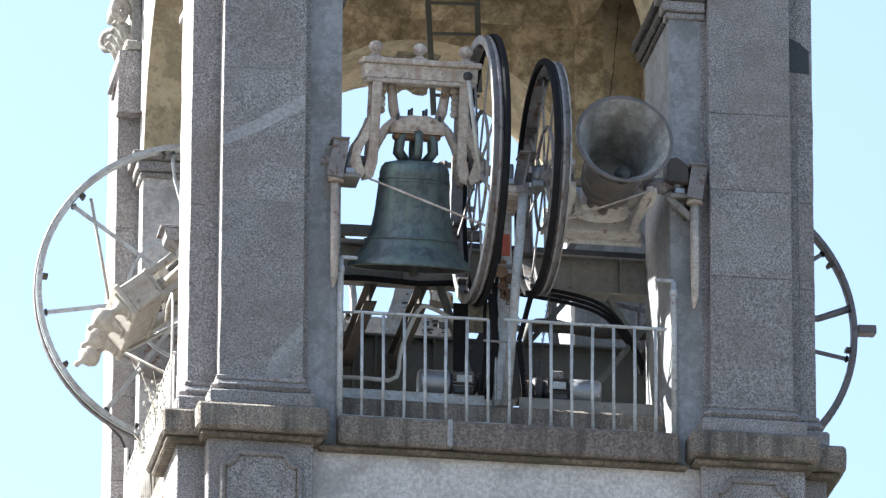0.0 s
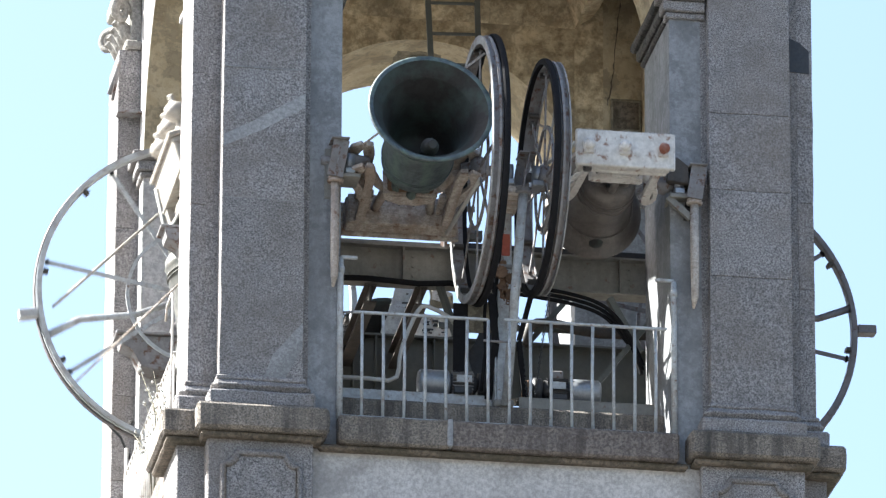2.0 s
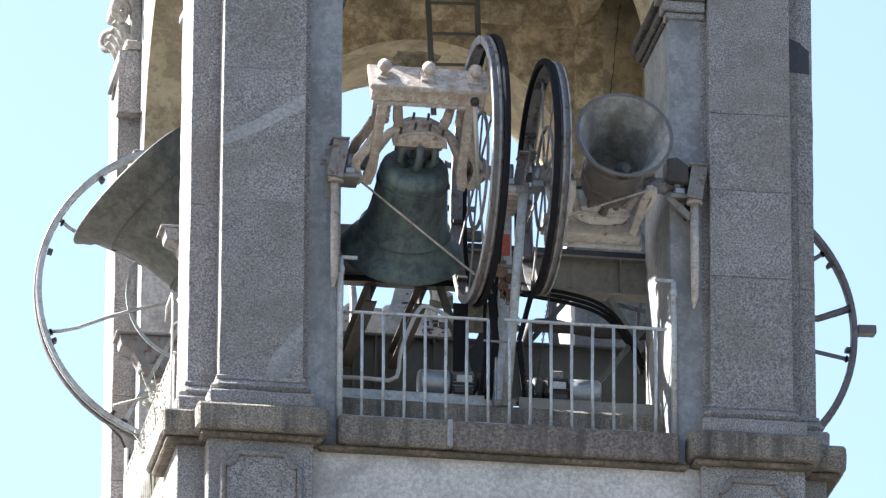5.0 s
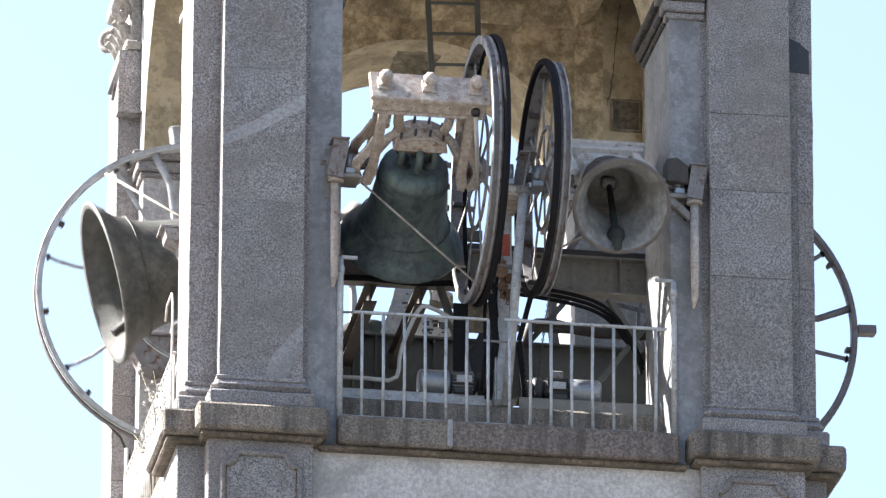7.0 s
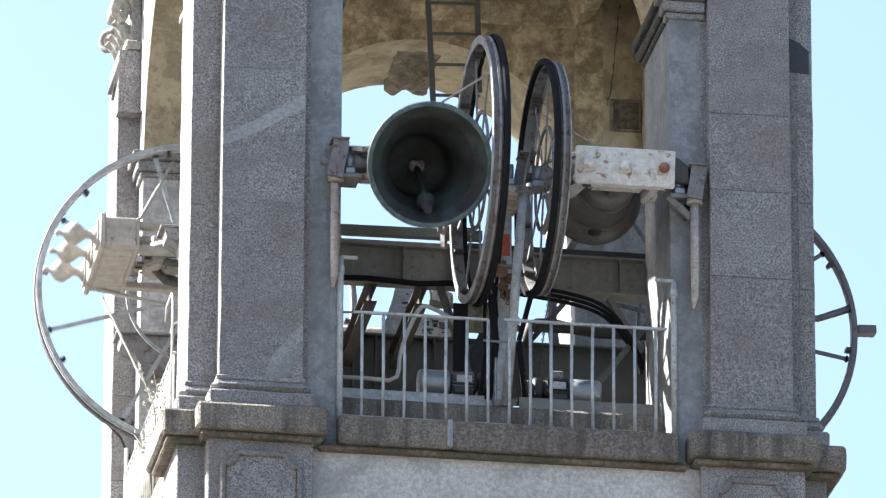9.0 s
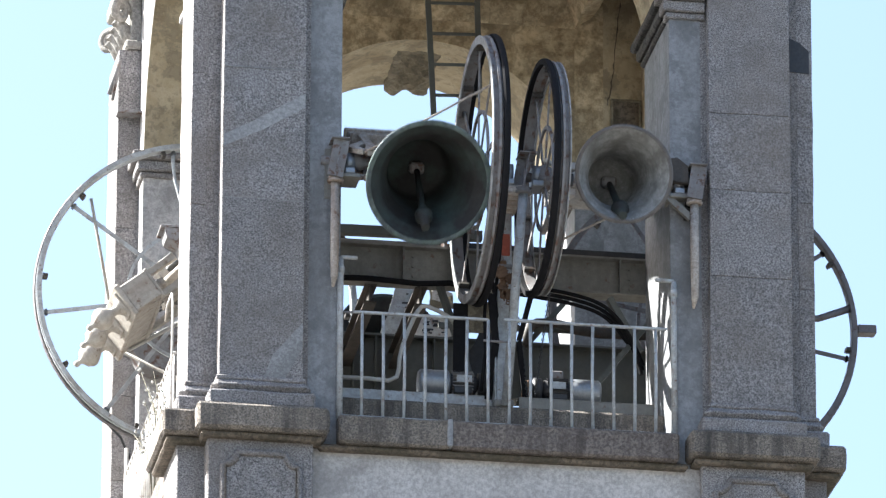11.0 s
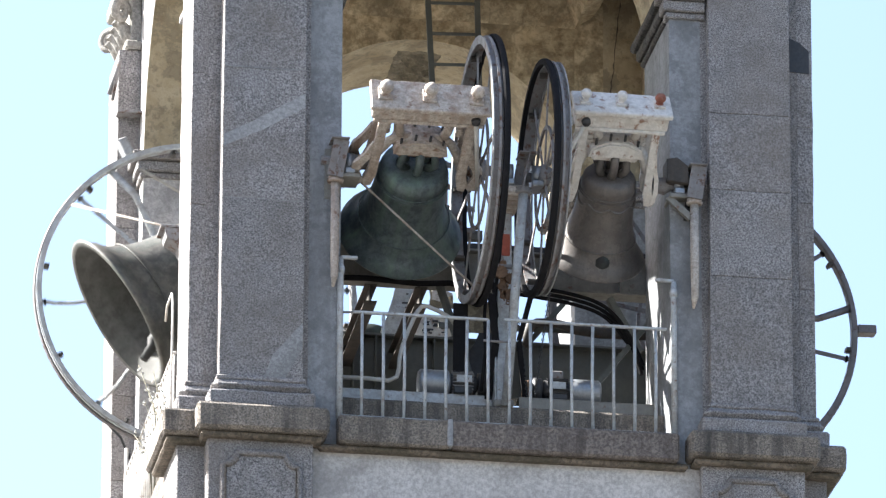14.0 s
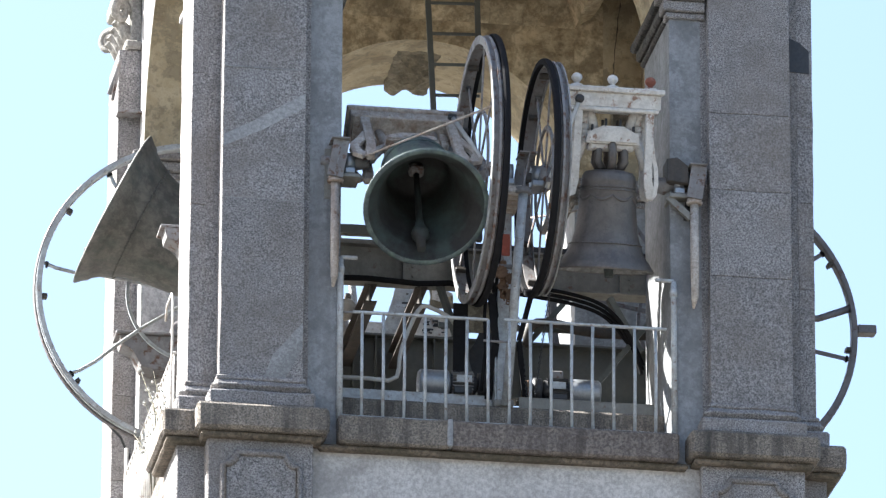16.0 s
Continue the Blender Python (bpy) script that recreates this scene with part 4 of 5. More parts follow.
# ---- bearing brackets ----
def bearing(x, lean, z_top, side, label, boxed=False):
    """A welded bearing seat on the face of the jamb: inclined channel, seat block, flange and the pipe under it."""
    br = thing("bearing_bracket", (x, 0.05, 1.25), label, "bearing bracket", group="bearing brackets of the front bells")
    ch = bmesh.new()
    bar(ch, (x - lean * 0.3, 0.02, 2.33), (x + lean, 0.02, z_top), 0.012, 0.16, (0, 1, 0))
    part("web", ch, GREYIRON, br)
    for d in (-0.07, 0.10):
        fl = bmesh.new()
        bar(fl, (x - lean * 0.3, d + 0.02, 2.33), (x + lean, d + 0.02, z_top), 0.15, 0.014, (0, 1, 0))
        part("channel_flange", fl, GREYIRON, br)
    part("top_plate", B(x + lean - 0.10, x + lean + 0.07, -0.10, 0.16, z_top, z_top + 0.014, 0.003), GREYIRON, br)
    s = bmesh.new()
    prism(s, [(x - 0.09, 2.16), (x + 0.05, 2.16), (x + 0.08 - side * 0.02, 2.66), (x - 0.06 - side * 0.03, 2.66)], "xz", 0.10, 0.36, 0.01)
    part("seat_block", s, GIRDER if not boxed else BLACK, br)
    part("pipe_flange", lathe(bmesh.new(), [(0.0, 2.29), (0.075, 2.29), (0.08, 2.31), (0.06, 2.325), (0.075, 2.34), (0.0, 2.345)], 18, at=(x, 0.02, 0)), WHITE, br, "rusty painted pipe flange")
    part("pipe", T([(x, 0.02, 2.30), (x - side * 0.0, 0.02, 1.7), (x, 0.02, 1.36), (x - 0.01, 0.05, 1.25)], [0.042, 0.042, 0.036, 0.012], 14), WHITE, br, "off-white pipe with flaking paint")
    # pillow block that carries the journal
    pb = bmesh.new()
    xx = x + side * 0.14
    box(pb, xx - 0.05, xx + 0.05, 0.0, 0.24, 2.39, 2.45, 0.01)
    lathe(pb, [(0.05, xx - 0.045), (0.10, xx - 0.045), (0.10, xx + 0.045), (0.05, xx + 0.045)], 20, "X", (0, 0.12, 2.53), closed=True)
    part("pillow_block", pb, ALU, br, "grey cast pillow block")
    part("seat_plate", B(min(xx - 0.1, x), max(xx + 0.1, x), 0.0, 0.3, 2.35, 2.39, 0.006), GIRDER, br)
    return br


bearing(1.08, 0.05, 2.70, 1, "steel bearing bracket with a flaking white pipe on the jamb")
bearing(4.53, 0.04, 2.66, -1, "steel bearing bracket with a rusty white pipe on the jamb", True)
br = thing("bearing_bracket", (2.83, 0.3, 0.33), "pale steel post between the wheels with bearing seat on top", "bearing bracket", group="bearing brackets of the front bells")
part("pipe", T([(2.80, 0.50, 0.33), (2.84, 0.22, 1.4), (2.88, 0.02, 2.30)], 0.045, 14), RAILPAINT, br)
part("pipe_flange", lathe(bmesh.new(), [(0.0, 2.29), (0.08, 2.29), (0.085, 2.31), (0.06, 2.33), (0.08, 2.345), (0.0, 2.35)], 18, at=(2.88, 0.02, 0)), GREYIRON, br)
ch = bmesh.new()
bar(ch, (2.87, 0.02, 2.34), (2.93, 0.02, 2.68), 0.014, 0.16, (0, 1, 0))
bar(ch, (2.84, 0.10, 2.34), (2.90, 0.10, 2.68), 0.12, 0.014, (0, 1, 0))
part("web", ch, GREYIRON, br)
part("top_plate", B(2.83, 3.0, -0.08, 0.16, 2.68, 2.694, 0.003), GREYIRON, br)
part("column", B(2.72, 2.86, 0.54, 0.62, 0.33, 2.3, 0.008), RAILPAINT, br, "flat steel column with flaking paint")
part("column_side", B(2.70, 2.715, 0.54, 0.70, 0.33, 2.3, 0.003), RAILPAINT, br)
part("foot", B(2.69, 2.88, 0.52, 0.68, 0.33, 0.40, 0.015), GIRDER, br)
part("red_mark", B(2.76, 2.84, 0.528, 0.54, 1.85, 2.07, 0.003), RED, br, "orange red painted plate")
part("seat_block", B(2.72, 2.90, 0.0, 0.62, 2.28, 2.38, 0.02), WHITE, br, "rust stained seat block")
for xx in (2.74, 3.02):
    pb = bmesh.new()
    box(pb, xx - 0.06, xx + 0.06, 0.0, 0.24, 2.38, 2.44, 0.01)
    lathe(pb, [(0.05, xx - 0.05), (0.10, xx - 0.05), (0.10, xx + 0.05), (0.05, xx + 0.05)], 20, "X", (0, 0.12, 2.52), closed=True)
    part("pillow_block", pb, ALU, br, "grey cast pillow block")
hx = thing("bearing_housing", (4.36, 0.1, 2.45), "dark open sheet metal housing beside the bearing", "housing")
part("shell", prism(bmesh.new(), [(4.26, 2.50), (4.26, 2.72), (4.36, 2.74), (4.46, 2.66), (4.47, 2.48)], "xz", -0.04, 0.2, 0.006), SOOTY, hx)
part("strut", bar(bmesh.new(), (4.28, 0.05, 2.36), (4.50, 0.05, 2.16), 0.05, 0.06), GIRDER, hx)
# small rusty chain gear on the column
cg = thing("chain_gear", (2.76, 0.38, 1.42), "rusty yellow-brown chain gear clamped to the column", "chain gear")
for k, (x, z, r) in enumerate(((2.72, 1.60, 0.07), (2.81, 1.55, 0.055), (2.74, 1.47, 0.05), (2.80, 1.40, 0.06))):
    gear = bmesh.new()
    prof = []
    for i in range(24):
        a = 2 * math.pi * i / 24
        q = r * (1.0 if i % 2 else 0.8)
        prof.append((x + q * math.cos(a), z + q * math.sin(a)))
    prism(gear, prof, "xz", 0.30 + 0.02 * k, 0.335 + 0.02 * k)
    part("sprocket", gear, RUST, cg)
part("gear_bracket", B(2.72, 2.78, 0.36, 0.40, 1.36, 1.74, 0.01), RUST, cg)
part("gear_bracket", B(2.66, 2.86, 0.35, 0.39, 1.66, 1.70, 0.01), GREYIRON, cg)
for k in range(9):
    a = 0.7 * k
    part("chain_link", lathe(bmesh.new(), [(0.012, -0.005), (0.022, -0.005), (0.022, 0.005), (0.012, 0.005)], 8, "Y" if k % 2 else "X", (2.77 + 0.05 * math.cos(a), 0.29, 1.35 - 0.035 * k + 0.18), closed=True), RUST, cg)


# ---- motors on the floor channel ----
cha = thing("floor_channel", (2.05, 0.75, 0.22), "pale painted steel channel lying along the floor edge", "steel channel")
part("web", B(1.18, 2.86, 0.70, 0.71, 0.335, 0.475, 0.002), RAILPAINT, cha)
part("top_flange", B(1.18, 2.86, 0.70, 0.82, 0.475, 0.487, 0.002), RAILPAINT, cha)
for x in (1.4, 2.0, 2.7):
    part("packing", B(x - 0.08, x + 0.08, 0.72, 0.86, 0.325, 0.407, 0.003), LEDGE, cha, "stone packing block")
chb = thing("floor_channel", (3.55, 0.95, 0.22), "pale painted steel channel lying along the floor edge", "steel channel")
part("web", B(2.95, 4.28, 0.66, 0.67, 0.335, 0.47, 0.002), GIRDER, chb)
part("top_flange", B(2.95, 4.28, 0.66, 0.9, 0.47, 0.482, 0.002), GIRDER, chb)
for x in (3.1, 4.1):
    part("packing", B(x - 0.08, x + 0.08, 0.68, 0.86, 0.325, 0.402, 0.003), LEDGE, chb, "stone packing block")


def motor(x, z, flip, zf):
    """An electric motor: silver brake housing, black finned body, terminal box with a pale plate, pulley and feet."""
    s = -1 if flip else 1
    mo = thing("electric_motor", (x, 0.78, zf), "black finned electric motor with a silver cylindrical housing", "motor", group="drive motors")
    r = 0.125
    part("housing", lathe(bmesh.new(), [(0.0, x - s * 0.30), (r * 0.85, x - s * 0.30), (r, x - s * 0.28), (r, x - s * 0.02), (r * 0.8, x), (0.0, x)], 36, "X", (0, 0.78, z)), ALU, mo, "silver cylindrical housing")
    bo = part("motor_body", lathe(bmesh.new(), [(0.0, x), (0.10, x), (0.10, x + s * 0.24), (0.06, x + s * 0.27), (0.0, x + s * 0.27)], 28, "X", (0, 0.78, z)), BLACK, mo)
    for k in range(22):
        a = 2 * math.pi * k / 22
        fi = B(min(x + s * 0.02, x + s * 0.22), max(x + s * 0.02, x + s * 0.22), -0.004, 0.004, 0.095, 0.128, 0, Matrix.Translation((0, 0.78, z)) @ Matrix.Rotation(a, 4, "X"))
        part("fin", fi, GREYIRON if not flip else BLACK, bo)
    tb = part("terminal_box", B(min(x + s * 0.06, x + s * 0.18), max(x + s * 0.06, x + s * 0.18), 0.72, 0.84, z + 0.10, z + 0.19, 0.012), GREYIRON, mo, "grey terminal box")
    part("plate", B(min(x + s * 0.05, x + s * 0.2), max(x + s * 0.05, x + s * 0.2), 0.644, 0.65, z - 0.02, z + 0.05, 0.002), RAILPAINT, bo, "pale rating plate")
    part("fan_cover", lathe(bmesh.new(), [(0.0, x + s * 0.27), (0.115, x + s * 0.27), (0.12, x + s * 0.34), (0.07, x + s * 0.37), (0.0, x + s * 0.37)], 24, "X", (0, 0.78, z)), BLACK, mo)
    part("pulley", lathe(bmesh.new(), [(0.03, x + s * 0.38), (0.10, x + s * 0.38), (0.085, x + s * 0.41), (0.10, x + s * 0.44), (0.03, x + s * 0.44)], 24, "X", (0, 0.78, z), closed=True), RUST, mo)
    for d in (-0.09, 0.09):
        part("foot", B(min(x + s * 0.03, x + s * 0.2), max(x + s * 0.03, x + s * 0.2), 0.78 + d - 0.03, 0.78 + d + 0.03, zf, z - 0.06, 0.008), BLACK, mo)
    return mo


motor(2.30, 0.615, False, 0.487)
motor(3.45, 0.60, True, 0.482)


def strap(name, pts, w, mat_, label, cat):
    st = thing(name, pts[0], label, cat)
    bm = bmesh.new()
    for a, c in zip(pts, pts[1:]):
        bar(bm, a, c, w, 0.02, (0, 1, 0))
    part("band", bm, mat_, st)
    return st


strap("drive_belt", [(2.395, 0.72, 0.66), (2.395, 0.70, 1.40)], 0.14, RUBBER, "wide black rubber drive belt rising from a motor", "drive belt")
strap("drive_belt", [(2.66, 0.70, 0.45), (2.70, 0.5, 0.95), (2.64, 0.42, 1.42)], 0.07, RUBBER, "black rubber drive belt rising to the wheel", "drive belt")
strap("drive_belt", [(3.02, 0.72, 0.50), (2.93, 0.55, 1.0), (3.02, 0.42, 1.40)], 0.05, RUBBER, "black rubber drive belt rising to the wheel", "drive belt")


def chain(pts, n, label):
    c = thing("chain", pts[0], label, "chain")
    a, b = Vector(pts[0]), Vector(pts[1])
    bm = bmesh.new()
    for k in range(n):
        p = a.lerp(b, k / n)
        lathe(bm, [(0.008, -0.004), (0.017, -0.004), (0.017, 0.004), (0.008, 0.004)], 6, "Y" if k % 2 else "X", p, closed=True)
    o = part("links", bm, BLACK, c)
    tagged(o, kind="stuff")


chain(((3.10, 0.62, 0.5), (3.20, 0.30, 1.55)), 40, "dark chain hanging between motor and wheel")
chain(((3.04, 0.70, 0.5), (2.90, 0.5, 1.3)), 30, "dark chain hanging between motor and wheel")


# ---- inner steelwork ----
def eased(pts, rounds=2):
    """Cut the corners of a line of points, so that a hose bends smoothly."""
    pts = [Vector(p) for p in pts]
    for _ in range(rounds):
        pts = [pts[0]] + [a.lerp(b, k) for a, b in zip(pts, pts[1:]) for k in (0.25, 0.75)] + [pts[-1]]
    return pts


def steel(name, a, c, w, h, material, label, cat="steel bar", up=(0, 0, 1)):
    mid = (Vector(a) + Vector(c)) / 2
    s = thing(name, mid, label, cat)
    part("length", bar(bmesh.new(), a, c, w, h, up), material, s)
    return s


for x, z in ((1.64, 1.72), (2.13, 1.72)):
    s = thing("cross_beam", (x, 1.9, z), "dark painted steel beam running back through the chamber", "beam", group="cross beams of the bell frame")
    part("web", bar(bmesh.new(), (x, 1.42, z), (x + 0.03, 3.3, z), 0.012, 0.16), SOOTY, s)
    part("top_flange", bar(bmesh.new(), (x, 1.42, z + 0.085), (x + 0.03, 3.3, z + 0.085), 0.12, 0.012), SOOTY, s)
    part("bottom_flange", bar(bmesh.new(), (x, 1.42, z - 0.085), (x + 0.03, 3.3, z - 0.085), 0.12, 0.012), SOOTY, s)
steel("tie_bar", (1.0, 1.62, 2.42), (2.75, 1.62, 2.44), 0.09, 0.09, GREENFRAME, "dark steel tie bar behind the large bell")
steel("tie_bar", (2.6, 1.58, 2.28), (5.0, 1.58, 2.28), 0.12, 0.10, BLACK, "dark steel tie bar behind the small bell")
steel("tie_bar", (1.0, 1.62, 2.30), (2.6, 1.62, 2.31), 0.06, 0.05, GIRDER, "pale steel tie bar behind the large bell")
steel("diagonal_brace", (3.40, 3.3, 1.86), (3.98, 3.3, 2.58), 0.05, 0.05, GREENFRAME, "thin diagonal angle iron brace", "brace")
steel("diagonal_brace", (3.30, 1.38, 0.22), (4.33, 1.38, 1.55), 0.05, 0.05, GREENFRAME, "thin diagonal angle iron brace", "brace")
steel("diagonal_brace", (3.95, 1.35, 1.78), (4.25, 1.35, 1.25), 0.09, 0.06, GREENFRAME, "short diagonal steel brace", "brace")
steel("diagonal_brace", (2.30, 1.42, 1.86), (2.70, 0.95, 0.22), 0.07, 0.05, GREENFRAME, "steep diagonal steel brace", "brace")
steel("tie_bar", (2.6, 3.3, 2.12), (5.0, 3.3, 2.16), 0.04, 0.05, GREENFRAME, "thin level steel bar across the chamber")
steel("lattice_bar", (2.36, 1.5, 2.22), (2.36, 1.5, 3.15), 0.05, 0.05, GREYIRON, "thin upright iron bar behind the wheels", "iron bar")
steel("lattice_bar", (2.52, 1.5, 2.22), (2.52, 1.5, 3.15), 0.05, 0.05, GREYIRON, "thin upright iron bar behind the wheels", "iron bar")
for k in range(4):
    steel("lattice_bar", (2.3, 1.5, 2.45 + 0.22 * k), (2.66, 1.5, 2.45 + 0.22 * k), 0.03, 0.05, GREYIRON, "short level iron bar behind the wheels", "iron bar")

# black hose bundle bending down to the right jamb
ho = thing("hose_bundle", (3.6, 1.3, 1.14), "thick black cables bending down from the girder", "cable")
for k in range(3):
    d = 0.035 * k
    pts = [(2.95, 1.3 + d, 1.86 - d), (3.25, 1.3 + d, 1.83 - d), (3.57, 1.3 + d, 1.79 - d), (3.84, 1.3 + d, 1.72 - d), (4.0, 1.3 + d, 1.60 - d), (4.12, 1.3 + d, 1.43 - d), (4.20, 1.3 + d, 1.28), (4.27, 1.3 + d, 1.1 - d)]
    part("cable", T(eased(pts), 0.019, 10), RUBBER, ho)
hb = thing("hose_bundle", (1.9, 1.37, 1.8), "black cable strapped under the front girder", "cable")
part("cable", T([(1.2, 1.38, 1.84), (1.6, 1.37, 1.85), (2.1, 1.37, 1.825), (2.4, 1.37, 1.85), (2.72, 1.37, 1.80)], 0.03, 8), RUBBER, hb)
co = thing("conduit", (1.6, 0.66, 0.6), "pale plastic conduit bent up towards the cross beam", "conduit")
part("pipe", T([(1.16, 0.66, 0.575), (1.47, 0.66, 0.58), (1.70, 0.66, 0.568), (1.78, 0.66, 0.61), (1.80, 0.66, 0.70), (1.805, 0.66, 0.80), (1.835, 0.66, 0.94), (1.885, 0.66, 1.08), (1.96, 0.66, 1.26), (2.01, 0.66, 1.33), (2.06, 0.66, 1.34), (2.17, 0.66, 1.30), (2.28, 0.68, 1.25), (2.36, 0.75, 1.2)], 0.021, 9), CABLE, co)
co = thing("conduit", (1.2, 0.7, 1.0), "grey conduit along the jamb", "conduit")
part("pipe", T([(1.20, 0.7, 0.45), (1.22, 0.7, 0.9), (1.20, 0.7, 1.25), (1.17, 0.7, 1.5)], 0.022, 8), GREYIRON, co)
rb = thing("bent_channel", (4.0, 3.2, 1.9), "dark grey steel duct with a bent end", "steel channel")
part("channel", T([(3.466, 3.2, 1.92), (3.475, 3.2, 2.04), (3.50, 3.2, 2.12), (3.57, 3.2, 2.17), (3.68, 3.2, 2.18), (3.82, 3.2, 2.16), (3.96, 3.2, 2.12), (4.2, 3.2, 2.10), (4.6, 3.2, 2.11), (5.0, 3.2, 2.11)], [0.045, 0.05, 0.05, 0.045, 0.042, 0.045, 0.05, 0.055, 0.055, 0.055], 10), SOOTY, rb)
# crumpled light sheets on the back frame
sh = thing("sheet_cover", (2.5, 3.6, 1.86), "crumpled pale sheet metal cover with dark streaks", "cover")


def crumpled(o, y, seed, paint, streaks):
    """A dented sheet with the outline o in the plane y, four corners from the lower left round."""
    bm = bmesh.new()
    c = [Vector((u, y, v)) for u, v in o]
    n = 12

    def at(u, v):
        p = c[0].lerp(c[1], u).lerp(c[3].lerp(c[2], u), v)
        return p + Vector((0, 0.05 * noise.noise(p * 5 + Vector((seed, 0, 0))), 0)) + 0.02 * Vector(noise.noise_vector(p * 9))
    gr = [[bm.verts.new(at(i / n, j / n)) for i in range(n + 1)] for j in range(n + 1)]
    for j in range(n):
        for i in range(n):
            bm.faces.new((gr[j][i], gr[j][i + 1], gr[j + 1][i + 1], gr[j + 1][i]))
    ext = bmesh.ops.extrude_face_region(bm, geom=list(bm.faces))
    bmesh.ops.translate(bm, vec=(0, 0.012, 0), verts=[e for e in ext["geom"] if isinstance(e, bmesh.types.BMVert)])
    sheet = part("sheet", bm, paint, sh)
    random.seed(seed)
    for k in range(streaks):
        u, v = 0.1 + 0.7 * random.random(), 0.08 + 0.84 * random.random()
        p = at(u, v)
        l, h = 0.02 + 0.06 * random.random(), 0.006 + 0.012 * random.random()
        part("streak", B(p.x, p.x + l, p.y - 0.016, p.y + 0.004, p.z, p.z + h, 0.002), BLACK, sheet)


crumpled([(2.05, 2.03), (2.18, 2.03), (2.45, 2.61), (2.22, 2.61)], 3.6, 5, RAILPAINT, 3)
crumpled([(2.55, 2.39), (2.80, 2.38), (2.78, 2.55), (2.56, 2.59)], 3.55, 8, ROUGHSTONE, 0)
crumpled([(2.57, 2.47), (2.66, 2.45), (2.78, 2.54), (2.58, 2.60)], 3.52, 3, CLEANWHITE, 0)
crumpled([(2.38, 2.02), (2.80, 2.09), (2.79, 2.27), (2.44, 2.28)], 3.5, 11, CLEANWHITE, 22)
part("leg", B(2.25, 2.33, 3.62, 3.70, 0.22, 2.3, 0.006), GREENFRAME, sh)
part("leg", B(2.72, 2.80, 3.62, 3.70, 0.22, 2.3, 0.006), GREENFRAME, sh)

# dull guard plate and hoses under the wheel of the large bell
gp = thing("guard_plate", (2.71, 1.5, 1.05), "dull olive steel guard plate with a dark lower half", "guard plate")
part("plate", prism(bmesh.new(), [(2.60, 1.40), (2.82, 1.40), (2.82, 1.72), (2.58, 1.72)], "xz", 1.48, 1.50, 0.004), ROUGHSTONE, gp)
part("lower_plate", prism(bmesh.new(), [(2.62, 0.40), (2.86, 0.40), (2.84, 1.395), (2.70, 1.395), (2.66, 1.28), (2.60, 1.20)], "xz", 1.46, 1.48, 0.004), BLACK, gp, "black painted lower plate")
hc = thing("hose_bundle", (2.62, 0.6, 0.5), "thin black hoses hanging from the wheel bearing to the floor", "cable")
for k, (x0, x1, x2) in enumerate(((2.74, 2.68, 2.64), (2.70, 2.72, 2.67), (2.66, 2.60, 2.58))):
    part("cable", T([(x0, 0.45, 1.95), (x0 - 0.03, 0.5 + 0.03 * k, 1.6), (x1, 0.55, 1.25), (x1 + 0.02, 0.6, 0.9), (x2, 0.62, 0.5)], 0.017, 8), RUBBER, hc)

# a long crack in the plaster of the back wall
cr = thing("plaster_crack", (4.65, Y1 - 0.004, 5.7), "dark jagged crack running down the ochre plaster", "crack", "structure")
random.seed(21)
cp = [(4.80, 6.49), (4.765, 6.24), (4.74, 5.92), (4.72, 5.67), (4.68, 5.45), (4.65, 5.3)]
cp = [(Vector((*p, 0)).lerp(Vector((*q, 0)), k / 5)) for p, q in zip(cp, cp[1:]) for k in range(5)]
part("gap", T([(p.x + 0.016 * (random.random() - 0.5), Y1 - 0.001, p.y) for p in cp], [0.002 + 0.007 * random.random() for _ in cp], 6), MOSS, cr)

# ladder up to the vault
ld = thing("ladder", (2.74, 3.4, 4.3), "dark iron ladder hanging under the vault", "ladder")
part("stile", bar(bmesh.new(), (2.42, 3.4, 7.05), (2.56, 3.4, 4.38), 0.035, 0.055, (1, 0, 0)), GREENFRAME, ld)
part("stile", bar(bmesh.new(), (2.96, 3.4, 7.05), (3.02, 3.4, 4.65), 0.035, 0.055, (1, 0, 0)), GREENFRAME, ld)
for k in range(6):
    z = 4.60 + 0.33 * k
    part("rung", T([(2.545 - 0.054 * (z - 4.4), 3.4, z - 0.01), (3.02 - 0.026 * (z - 4.6), 3.4, z + 0.01)], 0.018, 8), GREENFRAME, ld)

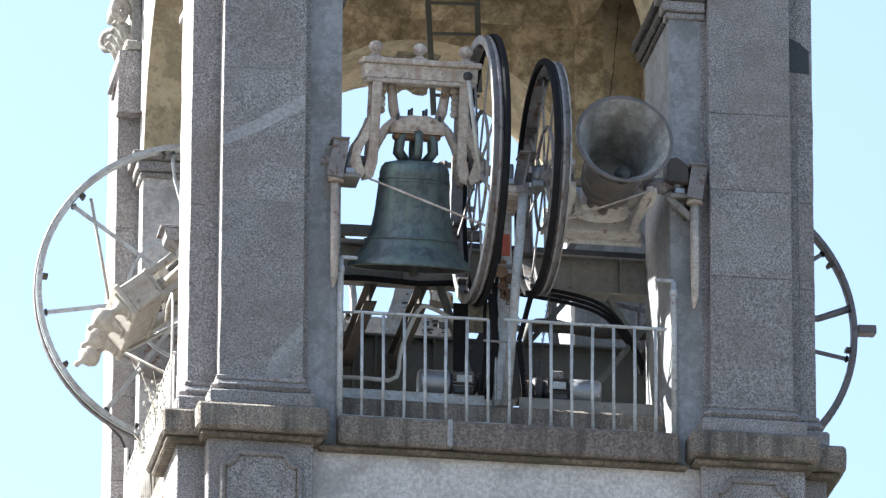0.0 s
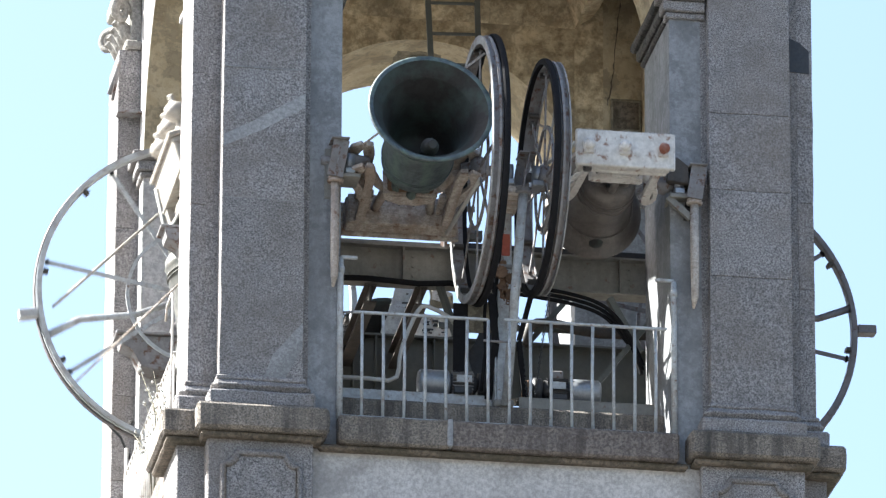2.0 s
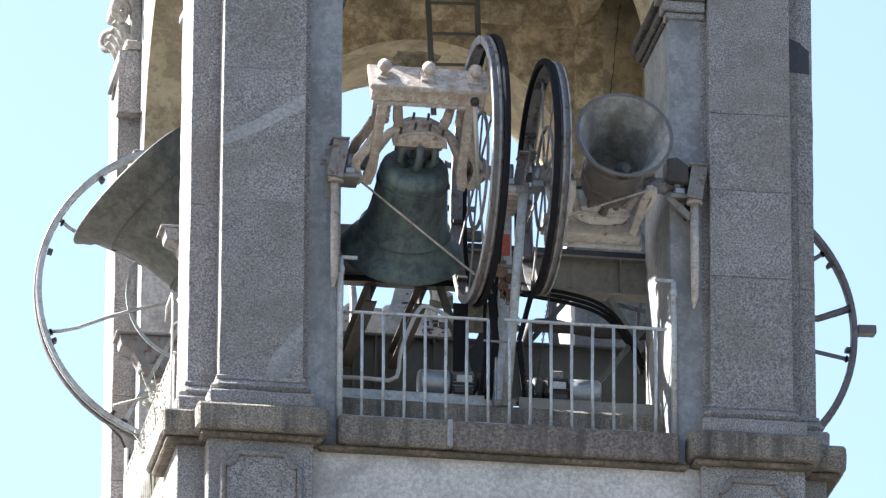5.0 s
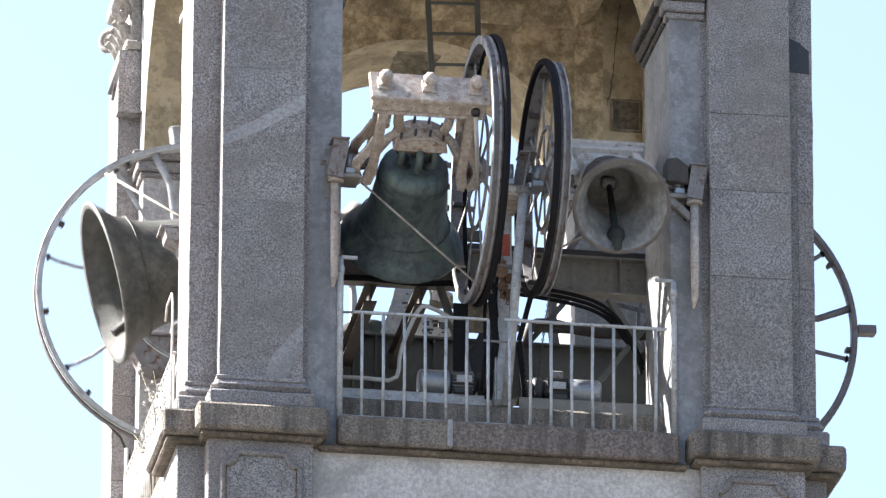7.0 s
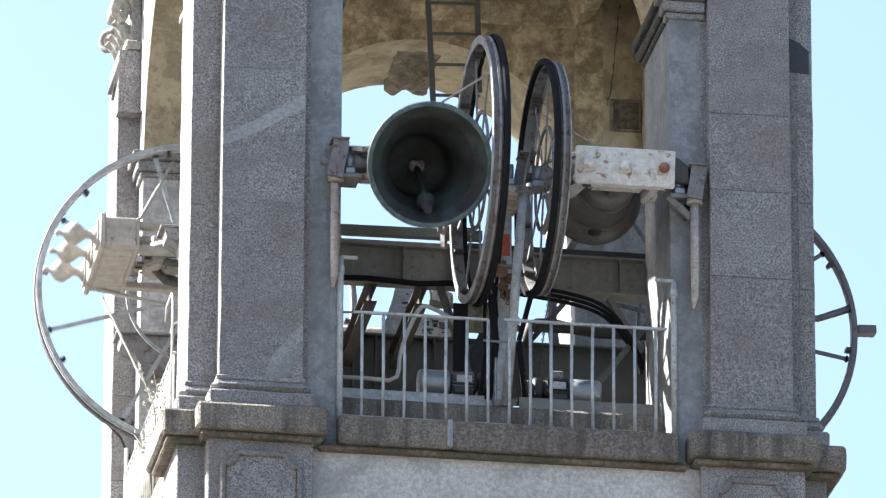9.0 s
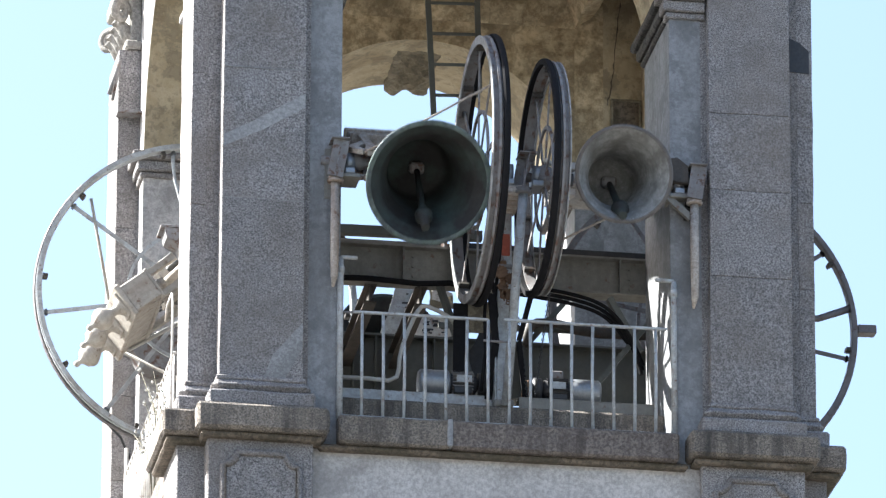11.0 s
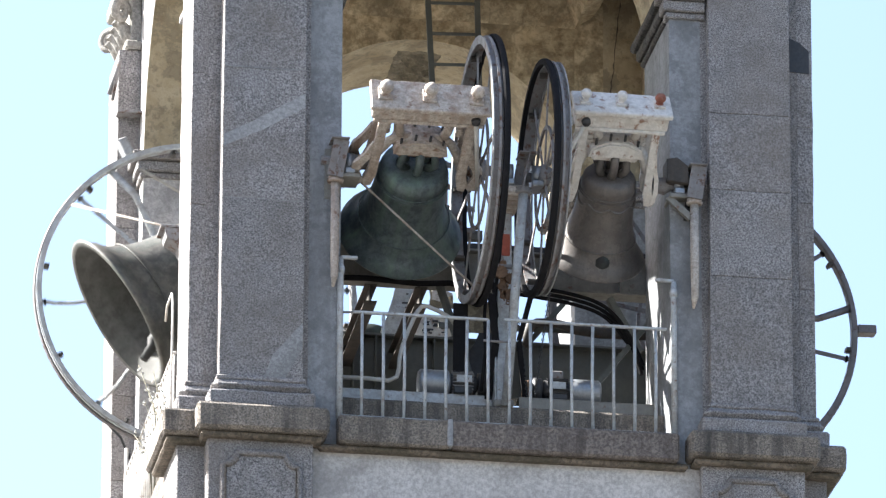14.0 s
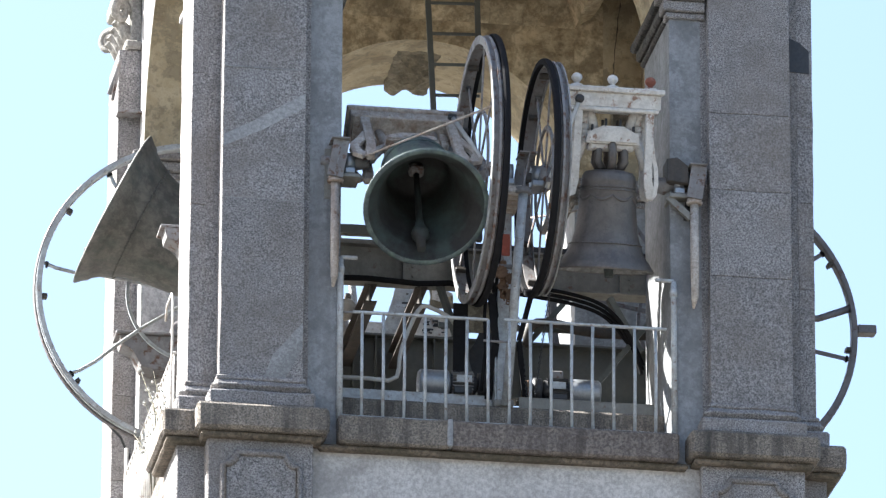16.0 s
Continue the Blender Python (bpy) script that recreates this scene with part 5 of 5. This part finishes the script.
# ---- brackets of the side bell ----
for y, d, z, fx in ((1.40, 1, 2.26, 0), (Y1 - 0.01, -1, 2.42, 0), (1.40, 1, 2.42, 1), (Y1 - 0.01, -1, 2.42, 1)):
    M = (lambda v: W + 0.1 - v) if fx else (lambda v: v)
    sb = thing("side_bracket", (M(-0.1), y, 2.1), "pale steel bearing bracket on the side of the pier", "bearing bracket", group="bearing brackets of the side bell")
    o = [(-0.36, z), (0.35, z), (0.35, z - 0.30), (0.0, z - 0.36), (-0.14, z - 0.32), (-0.22, z - 0.16), (-0.34, z - 0.10)]
    o = [(M(u), v) for u, v in o]
    part("seat", prism(bmesh.new(), o, "xz", min(y, y + d * 0.3), max(y, y + d * 0.3), 0.01), GREYIRON, sb)
    part("top_plate", B(min(M(-0.40), M(0.38)), max(M(-0.40), M(0.38)), min(y, y + d * 0.34), max(y, y + d * 0.34), z + 0.002, z + 0.03, 0.005), GREYIRON, sb)
    pb = bmesh.new()
    yy = y + d * 0.14
    lathe(pb, [(0.05, yy - 0.05), (0.11, yy - 0.05), (0.11, yy + 0.05), (0.05, yy + 0.05)], 20, "Y", (M(0.27), 0, 2.53), closed=True)
    part("pillow_block", pb, GREYIRON, sb)
    part("strut", bar(bmesh.new(), (M(0.2), y + d * 0.1, z - 0.34), (M(0.45), y + d * 0.1, z - 0.75), 0.05, 0.05), GREYIRON, sb)

# ---- small things on the stone ----
ib = thing("iron_arms", (-0.38, 5.5, 5.15), "short grey iron arms fixed below the carved capital", "iron fitting")
part("arm", T([(-0.36, 5.42, 5.55), (-0.46, 5.42, 5.18)], 0.024, 8), GREYIRON, ib)
part("arm", T([(-0.36, 5.48, 5.52), (-0.42, 5.48, 5.14)], 0.018, 8), GREYIRON, ib)
part("clamp", B(-0.37, -0.10, 5.42, 5.60, 5.0, 5.03, 0.004), GREYIRON, ib)
cb = thing("sagging_cable", (-0.5, 5.2, 1.6), "thin black cable hanging past the side opening", "cable")
part("cable", T([(-0.62, 5.1, 1.75), (-0.45, 5.15, 1.55), (-0.3, 5.2, 1.42), (-0.2, 5.2, 1.2)], 0.014, 6), BLACK, cb)

random.seed(3)
wd = thing("weed", (-0.3, 2.3, -0.045), "dry seeding weed growing from the ledge joint", "weed")
bm, sd = bmesh.new(), bmesh.new()
for k in range(15):
    y0 = 2.0 + 0.75 * random.random()
    tip = Vector((-0.22 - 0.30 * random.random(), y0 + 0.5 * (random.random() - 0.3), 0.35 + 0.85 * random.random()))
    a = Vector((-0.28, y0, -0.05))
    midp = a.lerp(tip, 0.55) + Vector((0.05, 0, 0.10))
    tube(bm, [a, midp, tip], [0.006, 0.005, 0.003], 5)
    for j in range(5):
        q = midp.lerp(tip, random.random()) + Vector([0.07 * (random.random() - 0.5) for _ in range(3)])
        bmesh.ops.create_icosphere(sd, subdivisions=1, radius=0.009 + 0.009 * random.random(), matrix=Matrix.Translation(q))
tagged(part("stems", bm, PLANT, wd), kind="stuff")
tagged(part("seed_heads", sd, CABLE, wd), kind="stuff")

# pale veins and a dark repair stone in the granite
vn = thing("stone_vein", (0.4, -0.004, 2.6), "pale diagonal vein crossing the granite pilaster", "stone vein", "structure")
part("upper_vein", prism(bmesh.new(), [(0.006, 2.58), (0.006, 2.70), (0.30, 2.86), (0.784, 3.16), (0.784, 3.02), (0.40, 2.78)], "xz", -0.005, 0.05), VEIN, vn)
part("lower_vein", prism(bmesh.new(), [(0.40, 0.24), (0.50, 0.52), (0.62, 0.66), (0.784, 0.86), (0.784, 0.62), (0.66, 0.36), (0.58, 0.24)], "xz", -0.005, 0.05), FAINT, vn)
for x0, x1, z in ((0.0, 0.79, 3.40), (0.0, 0.79, 2.07)):
    jt = thing("mortar_joint", ((x0 + x1) / 2, -0.002, z), "thin pale mortar joint in the granite pilaster", "mortar joint", "structure")
    part("mortar", rough(B(x0 + 0.01, x1 - 0.01, -0.002, 0.05, z - 0.009, z + 0.009, 0.003), 0.006, 17), FAINT, jt)
motions()
